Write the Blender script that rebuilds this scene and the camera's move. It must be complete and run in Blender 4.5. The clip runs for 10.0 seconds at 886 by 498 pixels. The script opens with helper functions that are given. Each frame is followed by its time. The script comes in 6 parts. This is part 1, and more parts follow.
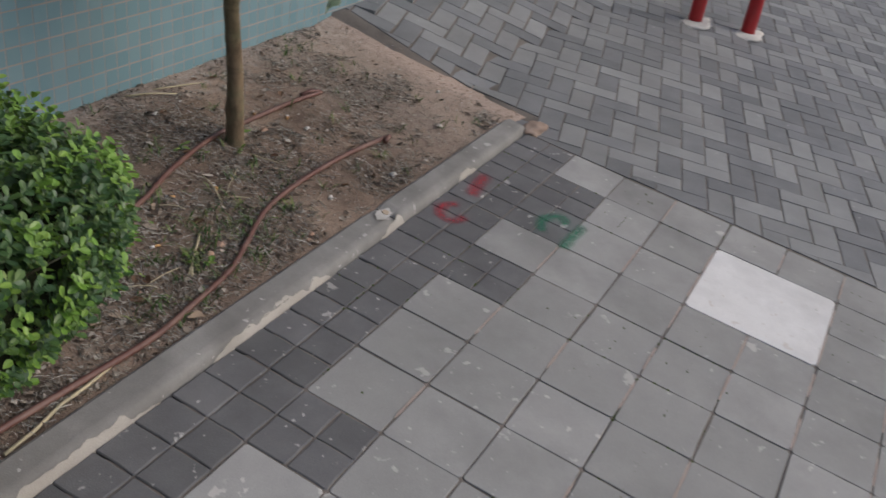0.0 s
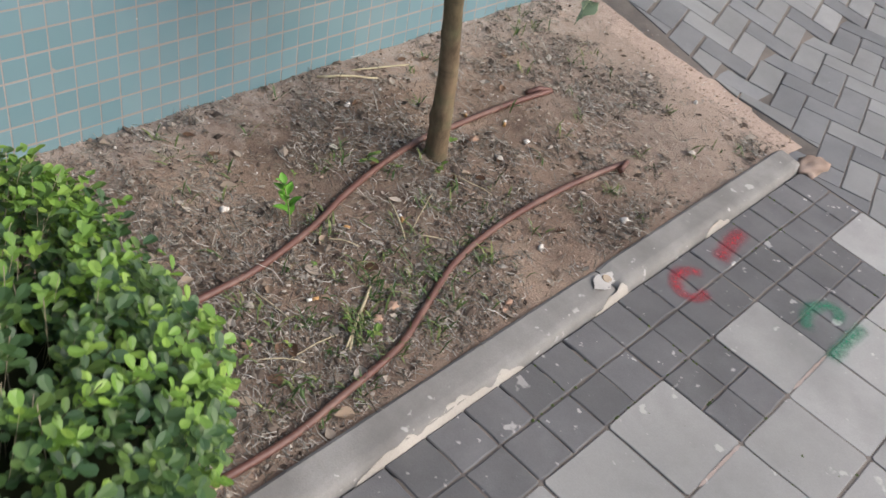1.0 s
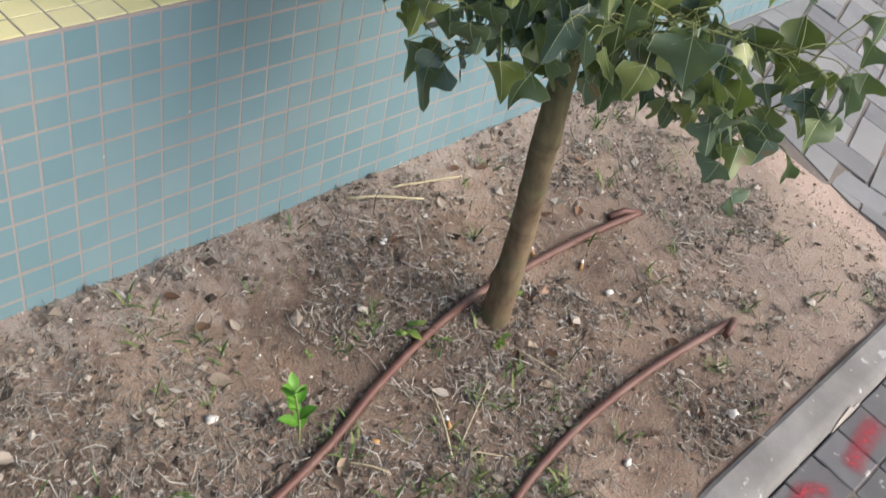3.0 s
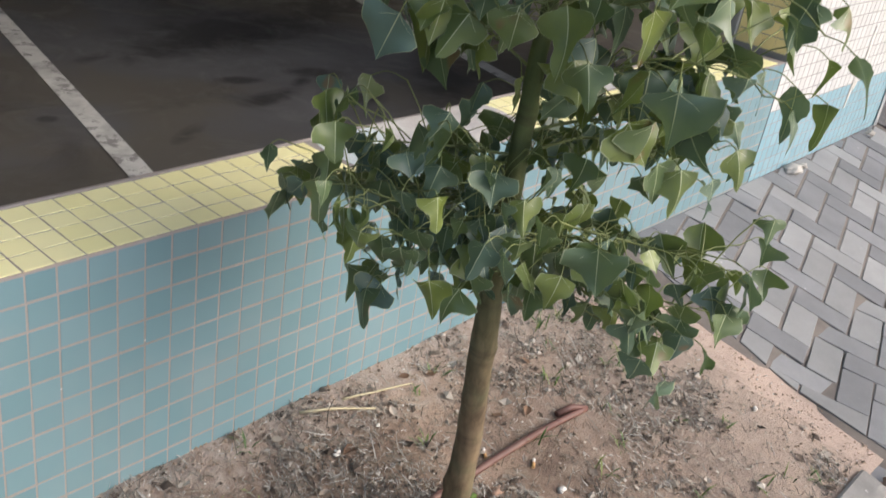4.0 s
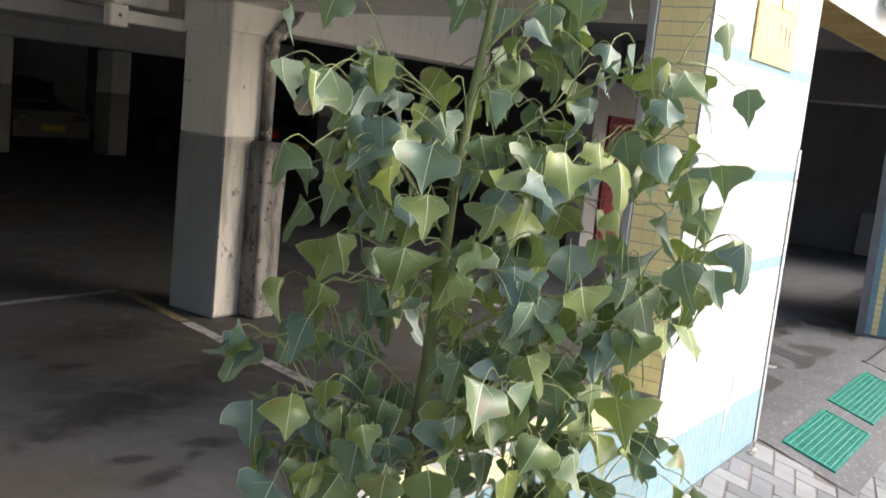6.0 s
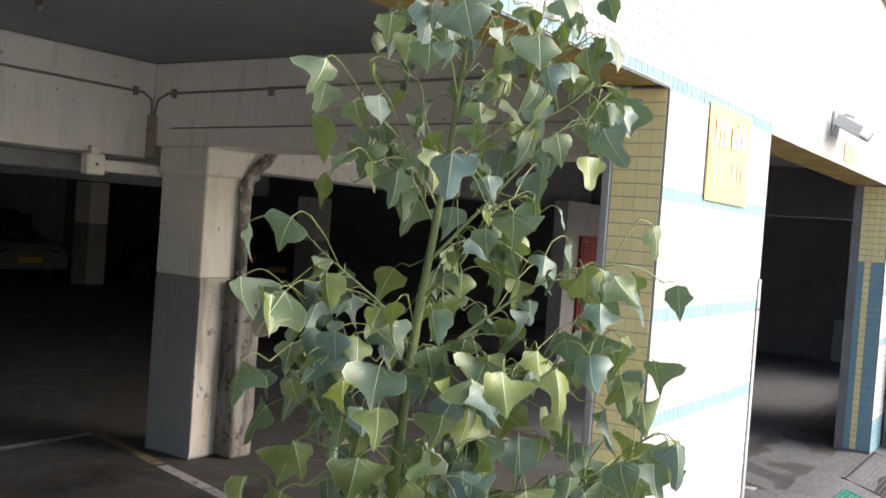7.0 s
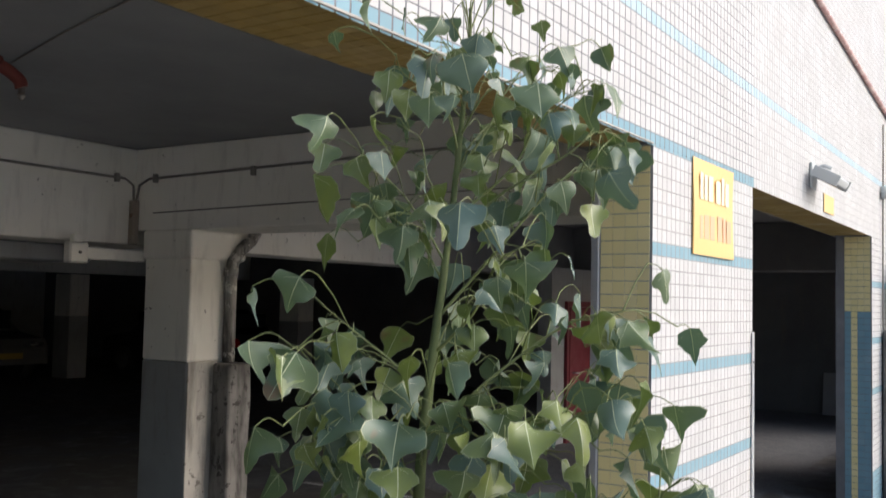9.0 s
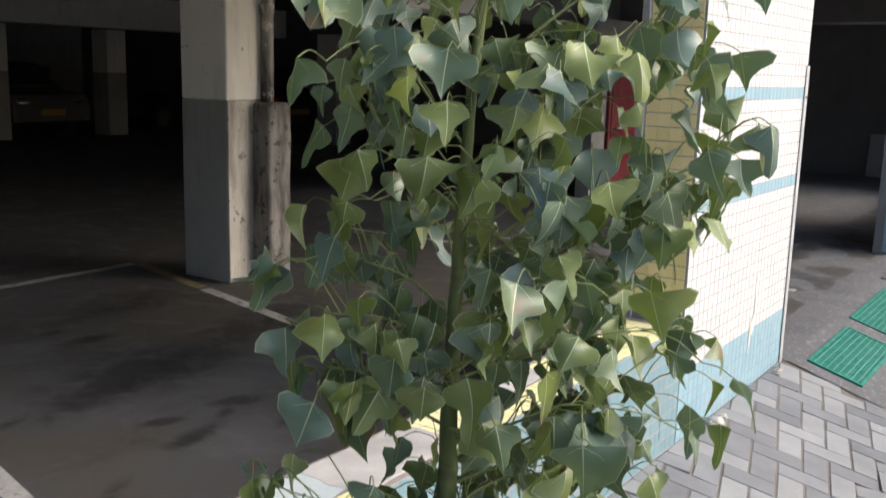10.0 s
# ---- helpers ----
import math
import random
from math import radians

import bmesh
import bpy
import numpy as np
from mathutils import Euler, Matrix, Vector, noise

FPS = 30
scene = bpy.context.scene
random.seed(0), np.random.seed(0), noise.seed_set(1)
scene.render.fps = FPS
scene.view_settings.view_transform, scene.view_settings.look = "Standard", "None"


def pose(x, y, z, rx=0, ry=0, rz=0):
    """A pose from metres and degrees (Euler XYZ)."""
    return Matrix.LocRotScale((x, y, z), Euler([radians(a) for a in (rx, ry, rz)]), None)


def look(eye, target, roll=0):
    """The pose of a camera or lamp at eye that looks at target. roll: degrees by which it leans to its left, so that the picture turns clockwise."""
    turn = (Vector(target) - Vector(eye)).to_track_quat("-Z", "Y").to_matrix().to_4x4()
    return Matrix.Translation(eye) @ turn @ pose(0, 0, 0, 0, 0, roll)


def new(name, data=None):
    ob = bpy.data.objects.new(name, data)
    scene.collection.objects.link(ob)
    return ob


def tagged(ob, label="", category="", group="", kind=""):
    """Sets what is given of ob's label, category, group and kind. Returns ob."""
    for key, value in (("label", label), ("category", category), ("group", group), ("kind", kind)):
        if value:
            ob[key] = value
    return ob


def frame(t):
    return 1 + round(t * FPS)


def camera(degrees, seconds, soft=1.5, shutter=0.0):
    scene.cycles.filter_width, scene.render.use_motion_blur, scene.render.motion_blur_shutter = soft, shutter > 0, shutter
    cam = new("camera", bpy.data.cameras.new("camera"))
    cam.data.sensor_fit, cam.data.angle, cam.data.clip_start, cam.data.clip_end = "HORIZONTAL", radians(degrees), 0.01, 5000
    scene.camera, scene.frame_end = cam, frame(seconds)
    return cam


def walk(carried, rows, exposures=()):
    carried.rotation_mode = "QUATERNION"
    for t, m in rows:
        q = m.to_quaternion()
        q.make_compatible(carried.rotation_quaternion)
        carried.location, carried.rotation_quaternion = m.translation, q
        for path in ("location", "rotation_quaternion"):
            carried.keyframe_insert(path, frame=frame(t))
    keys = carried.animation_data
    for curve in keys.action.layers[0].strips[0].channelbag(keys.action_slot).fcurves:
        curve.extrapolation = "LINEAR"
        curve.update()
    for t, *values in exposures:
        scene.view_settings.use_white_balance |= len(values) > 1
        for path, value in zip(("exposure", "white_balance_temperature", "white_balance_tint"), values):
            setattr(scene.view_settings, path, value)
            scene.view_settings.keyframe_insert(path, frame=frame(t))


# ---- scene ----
cam = camera(50.0, 10.0, shutter=0.2)
PATH = [
    (0, (-2.11, -1.058, 1.532), (-0.52, -0.341, 0.554), 7.5),
    (0.5, (-1.781, -0.838, 1.533), (-0.354, 0.087, 0.479), 9.4),
    (1, (-1.481, -0.571, 1.535), (-0.198, 0.4, 0.346), 10.1),
    (1.5, (-1.277, -0.297, 1.516), (-0.081, 0.624, 0.204), 12.5),
    (2, (-1.104, -0.11, 1.484), (0.039, 0.78, 0.104), 13.4),
    (2.2, (-1.052, -0.051, 1.492), (0.083, 0.827, 0.099), 13.9),
    (3.3, (-0.981, 0.058, 1.569), (0.303, 1.044, 0.395), 12.6),
    (3.5, (-0.985, 0.046, 1.585), (0.335, 1.064, 0.479), 11.8),
    (4, (-1.015, -0.017, 1.621), (0.392, 1.075, 0.712), 9.6),
    (4.5, (-1.027, -0.03, 1.686), (0.448, 1.083, 0.92), 8.6),
    (5, (-1.032, -0.049, 1.75), (0.503, 1.083, 1.146), 7.6),
    (5.5, (-1.023, -0.047, 1.808), (0.562, 1.084, 1.351), 6.6),
    (6, (-1.022, -0.05, 1.863), (0.609, 1.071, 1.579), 6.0),
    (6.2, (-1.036, -0.062, 1.881), (0.609, 1.056, 1.674), 5.6),
    (7.3, (-1.081, -0.134, 2.047), (0.589, 0.965, 2.09), 3.9),
    (7.5, (-1.091, -0.134, 2.017), (0.585, 0.949, 2.148), 3.8),
    (8, (-1.093, -0.133, 2.03), (0.582, 0.942, 2.226), 2.7),
    (8.5, (-1.097, -0.104, 2.031), (0.581, 0.964, 2.235), 2.0),
    (9, (-1.076, -0.079, 1.986), (0.599, 1.008, 2.097), 1.2),
    (9.5, (-1.041, -0.049, 1.865), (0.616, 1.062, 1.732), 0.5),
    (10, (-1.033, -0.035, 1.789), (0.578, 1.09, 1.418), 1.6),
]
walk(cam, [(t, look(eye, target, roll)) for t, eye, target, roll in PATH],
     exposures=[(0, -0.42, 6180, 12), (0.5, 0.01, 6220, 12), (1.0, 0.40, 6250, 12), (1.5, 0.58, 6280, 12), (2.2, 0.68, 6280, 12), (3.5, 0.64, 6300, 12), (4.5, 0.76, 6350, 12), (5.0, 0.98, 6350, 12),
                (5.4, 1.09, 6350, 12), (6.2, 1.34, 6350, 12), (7.5, 1.12, 6250, 12), (8.0, 0.58, 6040, 12), (8.6, 0.49, 6000, 12), (9.2, 0.63, 6150, 12), (9.6, 0.76, 6300, 12), (10.0, 0.86, 6330, 12)])

# ---- world and light: open shade under a bright hazy sky ----
world = bpy.data.worlds.new("world")
scene.world = world
world.use_nodes = True
wn = world.node_tree
wn.nodes.clear()
w_out = wn.nodes.new("ShaderNodeOutputWorld")
w_bg = wn.nodes.new("ShaderNodeBackground")
w_sky = wn.nodes.new("ShaderNodeTexSky")
w_sky.sky_type = "NISHITA"
w_sky.sun_disc = False
w_sky.sun_elevation = radians(32)
w_sky.sun_rotation = radians(150)
w_sky.air_density, w_sky.dust_density, w_sky.ozone_density = 1.0, 4.0, 1.0
w_bg.inputs[1].default_value = 0.15
wn.links.new(w_sky.outputs[0], w_bg.inputs[0])
wn.links.new(w_bg.outputs[0], w_out.inputs[0])

sun_data = bpy.data.lights.new("sun", "SUN")
sun_data.energy, sun_data.angle, sun_data.color = 1.20, radians(50), (0.98, 0.985, 1.0)
sun = new("sun", sun_data)
sun.matrix_world = look((3, -8, 5.4), (0, 0, 0))

# ---- mesh helpers ----
Z = Vector((0, 0, 1))


def finish(name, bm, mat, parent=None, label="", smooth=False):
    me = bpy.data.meshes.new(name)
    bm.to_mesh(me)
    bm.free()
    if smooth:
        for p in me.polygons:
            p.use_smooth = True
    for m in (mat if isinstance(mat, (list, tuple)) else [mat]):
        me.materials.append(m)
    ob = new(name, me)
    if parent is not None:
        ob.parent = parent
    if label:
        ob["label"] = label
    return ob


def part(name, bm, mat, parent, label="", smooth=False):
    return finish(name, bm, mat, parent, label, smooth)


def empty(name, x=0.0, y=0.0, z=0.0):
    ob = new(name)
    ob.location = (x, y, z)
    return ob


def add_box(bm, x0, x1, y0, y1, z0, z1, bevel=0.0, segs=1, mat=0):
    res = bmesh.ops.create_cube(bm, size=1.0)
    vs = res["verts"]
    bmesh.ops.transform(bm, verts=vs, matrix=Matrix.Translation(((x0 + x1) / 2, (y0 + y1) / 2, (z0 + z1) / 2))
                        @ Matrix.Diagonal((x1 - x0, y1 - y0, z1 - z0, 1)))
    fs = list({f for v in vs for f in v.link_faces})
    for f in fs:
        f.material_index = mat
    if bevel:
        es = list({e for v in vs for e in v.link_edges})
        bmesh.ops.bevel(bm, geom=es, offset=bevel, segments=segs, profile=0.5, affect="EDGES")
    return bm


def box(x0, x1, y0, y1, z0, z1, bevel=0.0, segs=1):
    return add_box(bmesh.new(), x0, x1, y0, y1, z0, z1, bevel, segs)


def tube_into(bm, pts, radii, sides=8, cap=True, mat=0):
    """A round tube through the points; radii one number or one for each point."""
    pts = [Vector(p) for p in pts]
    if not isinstance(radii, (list, tuple)):
        radii = [radii] * len(pts)
    rings = []
    ref = None
    for i, p in enumerate(pts):
        d = (pts[min(i + 1, len(pts) - 1)] - pts[max(i - 1, 0)]).normalized()
        if ref is None:
            ref = d.orthogonal().normalized()
        ref = (ref - d * ref.dot(d)).normalized()
        s = d.cross(ref)
        rings.append([bm.verts.new(p + radii[i] * (math.cos(a) * ref + math.sin(a) * s))
                      for a in (2 * math.pi * k / sides for k in range(sides))])
    for a, b in zip(rings, rings[1:]):
        for k in range(sides):
            f = bm.faces.new((a[k], a[(k + 1) % sides], b[(k + 1) % sides], b[k]))
            f.smooth = True
            f.material_index = mat
    if cap:
        bm.faces.new(rings[0][::-1]).material_index = mat
        bm.faces.new(rings[-1]).material_index = mat
    return bm


def spline(pts, n=8):
    """Points along a smooth curve through the given ones."""
    P = [Vector(p) for p in pts]
    P = [P[0] * 2 - P[1]] + P + [P[-1] * 2 - P[-2]]
    out = []
    for i in range(1, len(P) - 2):
        a, b, c, d = P[i - 1:i + 3]
        for k in range(n):
            t = k / n
            out.append(0.5 * ((2 * b) + (c - a) * t + (2 * a - 5 * b + 4 * c - d) * t * t + (3 * b - a - 3 * c + d) * t ** 3))
    out.append(P[-2])
    return out


def smooth01(t):
    t = min(1.0, max(0.0, t))
    return t * t * (3 - 2 * t)


# ---- the lie of the land ----
WALL_Y = 1.30
FLOOR_Z = 0.293
SILL_Z = 0.790
HEAD_Z = 2.648
JAMB_X = 2.60
PIER_X = 4.12
DOOR_X = 7.98
TILE = 0.0555


def ground_z(x, y):
    """The pavement falls away from the building to the street."""
    y = max(y, -9.0)
    return 0.13 * y + 0.115 * min(1.0, max(0.0, (y - 0.62) / 0.66))


def soil_z(x, y):
    """The planting bed, banked up to the wall, lumpy."""
    base = 0.073 + 0.190 * (y - 0.36)
    lump = 0.012 * noise.noise(Vector((x * 3.1, y * 3.1, 0.3))) + 0.006 * noise.noise(Vector((x * 11, y * 11, 2.0)))
    edge = smooth01((1.66 - x) / 0.3)
    return (ground_z(x, y) - 0.008) * (1 - edge) + (base + lump) * edge

# ---- materials ----
def material(name, base=(0.5, 0.5, 0.5), rough=0.7, metal=0.0, spec=0.5):
    m = bpy.data.materials.new(name)
    m.use_nodes = True
    b = m.node_tree.nodes["Principled BSDF"]
    b.inputs["Base Color"].default_value = (*base, 1)
    b.inputs["Roughness"].default_value = rough
    b.inputs["Metallic"].default_value = metal
    b.inputs["Specular IOR Level"].default_value = spec
    return m


def node(m, kind, **values):
    n = m.node_tree.nodes.new(kind)
    for k, v in values.items():
        n.inputs[k.replace("_", " ")].default_value = v
    return n


def link(m, a, b):
    m.node_tree.links.new(a, b)


def coords(m, scale=(1, 1, 1)):
    """World-size coordinates (metres)."""
    g = m.node_tree.nodes.new("ShaderNodeNewGeometry")
    mp = m.node_tree.nodes.new("ShaderNodeMapping")
    mp.inputs["Scale"].default_value = scale
    link(m, g.outputs["Position"], mp.inputs["Vector"])
    return mp.outputs["Vector"]


def noise_tex(m, vec, scale, detail=4.0, rough=0.55, distort=0.0):
    n = node(m, "ShaderNodeTexNoise", Scale=scale, Detail=detail, Roughness=rough, Distortion=distort)
    link(m, vec, n.inputs["Vector"])
    return n.outputs["Fac"]


def ramp(m, fac, stops):
    r = m.node_tree.nodes.new("ShaderNodeValToRGB")
    el = r.color_ramp.elements
    el[0].position, el[0].color = stops[0][0], (*stops[0][1], 1)
    el[1].position, el[1].color = stops[-1][0], (*stops[-1][1], 1)
    for p, c in stops[1:-1]:
        e = el.new(p)
        e.color = (*c, 1)
    link(m, fac, r.inputs["Fac"])
    return r.outputs["Color"]


def grey(m, fac, lo, hi, a=0.0, b=1.0):
    r = m.node_tree.nodes.new("ShaderNodeMapRange")
    r.inputs["From Min"].default_value, r.inputs["From Max"].default_value = lo, hi
    r.inputs["To Min"].default_value, r.inputs["To Max"].default_value = a, b
    link(m, fac, r.inputs["Value"])
    return r.outputs["Result"]


def blend(m, fac, a, b, mode="MIX"):
    n = m.node_tree.nodes.new("ShaderNodeMix")
    n.data_type, n.blend_type = "RGBA", mode
    for sock, v in ((n.inputs["Factor"], fac), (n.inputs["A"], a), (n.inputs["B"], b)):
        if isinstance(v, (int, float)):
            sock.default_value = v
        elif isinstance(v, tuple):
            sock.default_value = (*v, 1)
        else:
            link(m, v, sock)
    return n.outputs["Result"]


def set_base(m, col):
    link(m, col, m.node_tree.nodes["Principled BSDF"].inputs["Base Color"])


def set_rough(m, fac):
    link(m, fac, m.node_tree.nodes["Principled BSDF"].inputs["Roughness"])


def set_bump(m, fac, strength=0.3, dist=0.01):
    n = m.node_tree.nodes.new("ShaderNodeBump")
    n.inputs["Strength"].default_value, n.inputs["Distance"].default_value = strength, dist
    link(m, fac, n.inputs["Height"])
    link(m, n.outputs["Normal"], m.node_tree.nodes["Principled BSDF"].inputs["Normal"])


def random_of(m, island=False):
    if island:
        return m.node_tree.nodes.new("ShaderNodeNewGeometry").outputs["Random Per Island"]
    return m.node_tree.nodes.new("ShaderNodeObjectInfo").outputs["Random"]


def stone(name, c0, c1, rough=0.85, grain=260.0, spots=(0.62, 0.6, 0.57), spot_at=0.74, vary=0.16, island=False, bump=0.35, wear=0.0, spec=0.3):
    """Cement-bound stone: fine grain, blotches, pale specks, and each piece a little lighter or darker."""
    m = material(name, c0, rough, spec=spec)
    v = coords(m)
    blot = noise_tex(m, v, 5.0, 5.0, 0.6)
    fine = noise_tex(m, v, grain, 2.0, 0.7)
    col = ramp(m, blot, [(0.3, c0), (0.7, c1)])
    col = blend(m, grey(m, fine, 0.3, 0.7, 0.0, 0.22), col, tuple(c * 0.55 for c in c0))
    speck = noise_tex(m, v, 38.0, 2.0, 0.5)
    col = blend(m, grey(m, speck, spot_at, spot_at + 0.05, 0.0, 0.55), col, spots)
    if wear:
        # trodden-in dirt and pale splashes
        col = blend(m, grey(m, noise_tex(m, v, 2.1, 6.0, 0.65), 0.48, 0.75, 0.0, wear), col, tuple(c * 0.5 for c in c0))
        col = blend(m, grey(m, noise_tex(m, v, 13.0, 3.0, 0.55), 0.67, 0.70, 0.0, wear), col, spots)
    r = grey(m, random_of(m, island), 0, 1, 1 - vary, 1 + vary)
    rgb = m.node_tree.nodes.new("ShaderNodeCombineColor")
    for k in range(3):
        link(m, r, rgb.inputs[k])
    col = blend(m, 1.0, col, rgb.outputs[0], "MULTIPLY")
    set_base(m, col)
    set_bump(m, fine, bump, 0.002)
    return m


def ceramic(name, c0, c1, rough=0.45, vary=0.1, island=False, dirt=(0.3, 0.27, 0.22), dirt_amount=0.35):
    """Glazed mosaic: glossy, slightly uneven, with a film of dirt."""
    m = material(name, c0, rough, spec=0.28)
    v = coords(m)
    blot = noise_tex(m, v, 3.0, 4.0, 0.6)
    rnd = random_of(m, island)
    col = blend(m, rnd, c0, c1)
    col = blend(m, grey(m, blot, 0.5, 0.8, 0.0, dirt_amount), col, dirt)
    set_base(m, col)
    set_rough(m, grey(m, blot, 0.3, 0.75, rough * 0.7, rough * 2.0))
    set_bump(m, noise_tex(m, v, 45.0, 2.0), 0.06, 0.003)
    return m


M_DARK_PAVER = stone("dark_paver", (0.124, 0.124, 0.127), (0.178, 0.178, 0.180), spot_at=0.69, wear=0.5, bump=0.7)
M_LIGHT_PAVER = stone("light_paver", (0.302, 0.300, 0.292), (0.375, 0.373, 0.362), vary=0.12, spot_at=0.71, wear=0.5)
M_HB_LIGHT = stone("herringbone_light", (0.212, 0.214, 0.211), (0.282, 0.284, 0.279), rough=0.6, spec=0.5, vary=0.16)
M_HB_DARK = stone("herringbone_dark", (0.148, 0.151, 0.155), (0.208, 0.211, 0.214), rough=0.6, spec=0.5, vary=0.18)
M_MARBLE = stone("white_slab", (0.70, 0.69, 0.67), (0.82, 0.81, 0.80), rough=0.45, spots=(0.55, 0.49, 0.43), spot_at=0.70, vary=0.0, bump=0.1, wear=0.55)
M_KERB = stone("kerb_concrete", (0.188, 0.182, 0.171), (0.310, 0.302, 0.287), vary=0.06, spot_at=0.70, wear=0.45, bump=0.6)
M_MORTAR = stone("pink_mortar", (0.30, 0.215, 0.165), (0.47, 0.38, 0.32), vary=0.05, bump=0.8)
M_JOINT = stone("joint_sand", (0.12, 0.106, 0.095), (0.24, 0.208, 0.180), vary=0.0, bump=0.8)
M_BLUE = ceramic("blue_tile", (0.132, 0.230, 0.262), (0.160, 0.260, 0.292), island=False, dirt=(0.30, 0.33, 0.32), dirt_amount=0.3)
M_BLUE_J = ceramic("blue_tile_rows", (0.132, 0.230, 0.262), (0.160, 0.260, 0.292), island=True, dirt=(0.30, 0.33, 0.32), dirt_amount=0.3)
M_YELLOW = ceramic("yellow_tile", (0.87, 0.82, 0.41), (0.90, 0.85, 0.48), 0.36, dirt_amount=0.06)
# yellow tile again, darkened to ochre: the lintel's shade is in the colour
M_SOFFIT_SHADE_J = ceramic("shaded_soffit_rows", (0.29, 0.20, 0.058), (0.345, 0.245, 0.08), island=True, dirt_amount=0.4)
M_YELLOW_J = ceramic("yellow_tile_rows", (0.80, 0.69, 0.33), (0.85, 0.74, 0.39), island=True, dirt_amount=0.15)
M_WHITE_J = ceramic("white_tile_rows", (0.485, 0.485, 0.470), (0.54, 0.54, 0.525), island=True, dirt_amount=0.05)
M_STRIPE_J = ceramic("pale_blue_rows", (0.185, 0.325, 0.385), (0.215, 0.355, 0.415), island=True, dirt=(0.4, 0.43, 0.42), dirt_amount=0.25)
# paler blue for the high rows: glare is mixed into the tile colour
M_GLARE_BLUE_J = ceramic("glare_blue_rows", (0.36, 0.50, 0.55), (0.43, 0.55, 0.59), island=True, dirt=(0.5, 0.52, 0.52), dirt_amount=0.2)
M_GROUT = stone("grout", (0.27, 0.238, 0.222), (0.36, 0.32, 0.298), vary=0.0)
M_GROUT_PIER = stone("grout_pale", (0.27, 0.265, 0.255), (0.35, 0.345, 0.33), vary=0.0)
M_GROUT_DARK = stone("grout_dark", (0.165, 0.167, 0.170), (0.24, 0.242, 0.245), vary=0.0)
# lightened grout for the wall right of the pier, imitating overexposed white
M_GROUT_GLARE = stone("grout_glare", (0.36, 0.36, 0.355), (0.44, 0.44, 0.43), vary=0.0)
M_ASPHALT = stone("asphalt", (0.112, 0.112, 0.114), (0.155, 0.154, 0.153), grain=90.0, spots=(0.27, 0.265, 0.25), spot_at=0.60, vary=0.0, bump=1.0)
M_SOIL = material("soil", (0.25, 0.17, 0.11), 0.95, spec=0.15)
_v = coords(M_SOIL)
_n1, _n2, _n3 = noise_tex(M_SOIL, _v, 2.6, 5.0, 0.6), noise_tex(M_SOIL, _v, 26.0, 4.0, 0.65), noise_tex(M_SOIL, _v, 190.0, 3.0, 0.7)
_c = ramp(M_SOIL, _n1, [(0.32, (0.132, 0.098, 0.078)), (0.5, (0.26, 0.188, 0.143)), (0.68, (0.40, 0.30, 0.228))])
_c = blend(M_SOIL, grey(M_SOIL, _n2, 0.45, 0.7, 0.0, 0.55), _c, (0.30, 0.25, 0.19))
_c = blend(M_SOIL, grey(M_SOIL, _n3, 0.35, 0.6, 0.35, 0.0), _c, (0.07, 0.05, 0.035))
# plaster dust along the wall foot, bare pinkish sand towards the paving
_sp = M_SOIL.node_tree.nodes.new("ShaderNodeSeparateXYZ")
link(M_SOIL, _v, _sp.inputs[0])


def _ragged(sock, lo, hi, top):
    add = M_SOIL.node_tree.nodes.new("ShaderNodeMath")
    link(M_SOIL, sock, add.inputs[0])
    link(M_SOIL, grey(M_SOIL, _n2, 0.3, 0.7, -0.12, 0.12), add.inputs[1])
    return grey(M_SOIL, add.outputs[0], lo, hi, 0.0, top)


_c = blend(M_SOIL, _ragged(_sp.outputs["X"], 0.60, 1.30, 0.6), _c, (0.45, 0.370, 0.308))
_c = blend(M_SOIL, _ragged(_sp.outputs["X"], 1.38, 1.52, 0.6), _c, (0.50, 0.392, 0.330))
_c = blend(M_SOIL, _ragged(_sp.outputs["Y"], 1.10, 1.32, 0.7), _c, (0.47, 0.40, 0.345))
set_base(M_SOIL, _c)
set_bump(M_SOIL, blend(M_SOIL, 0.5, _n2, _n3), 0.9, 0.012)


# ---- the ground: one sheet out to the horizon ----
def span(a, b, n):
    return [a + (b - a) * i / n for i in range(n + 1)]


def sheet(xs, ys, height, mat, name, parent=None):
    bm = bmesh.new()
    vs = [[bm.verts.new((x, y, height(x, y))) for x in xs] for y in ys]
    for a, b in zip(vs, vs[1:]):
        for i in range(len(xs) - 1):
            bm.faces.new((a[i], a[i + 1], b[i + 1], b[i]))
    return finish(name, bm, mat, parent, smooth=True)


ground = tagged(sheet([-1500, -400, -90, -20, -6] + span(-3, 1.2, 10) + [1.45, 1.55] + span(1.9, 12, 28) + [20, 60, 300, 1500],
                      [-1500, -400, -90, -20, -9, -6] + span(-3, 0.48, 12) + span(0.52, 1.31, 26) + [1.6, 3, 20, 60, 400, 1500],
                      lambda x, y: (ground_z(x, y) if y < 1.35 else 0.2) - 0.004 - 0.008 * math.exp(-((y - 0.62) / 0.09) ** 2) - (0.12 if x < 1.5 and y > 0.3 else 0.0), M_JOINT, "ground"),
                "dark sandy bed under the pavers and the building", "ground", kind="structure")

# unseen pale ground behind the camera, added to bounce light onto the garage beams
M_BOUNCE = stone("bounce_concrete", (0.55, 0.54, 0.51), (0.64, 0.63, 0.60), vary=0.0)
tagged(sheet([-60, -20, 0, 20, 60], [-60, -20, -9, -7, -5.58], lambda x, y: ground_z(x, y) + 0.004, M_BOUNCE, "yard"),
       "unseen pale sheet added to bounce light into the garage", "pavement", kind="structure")

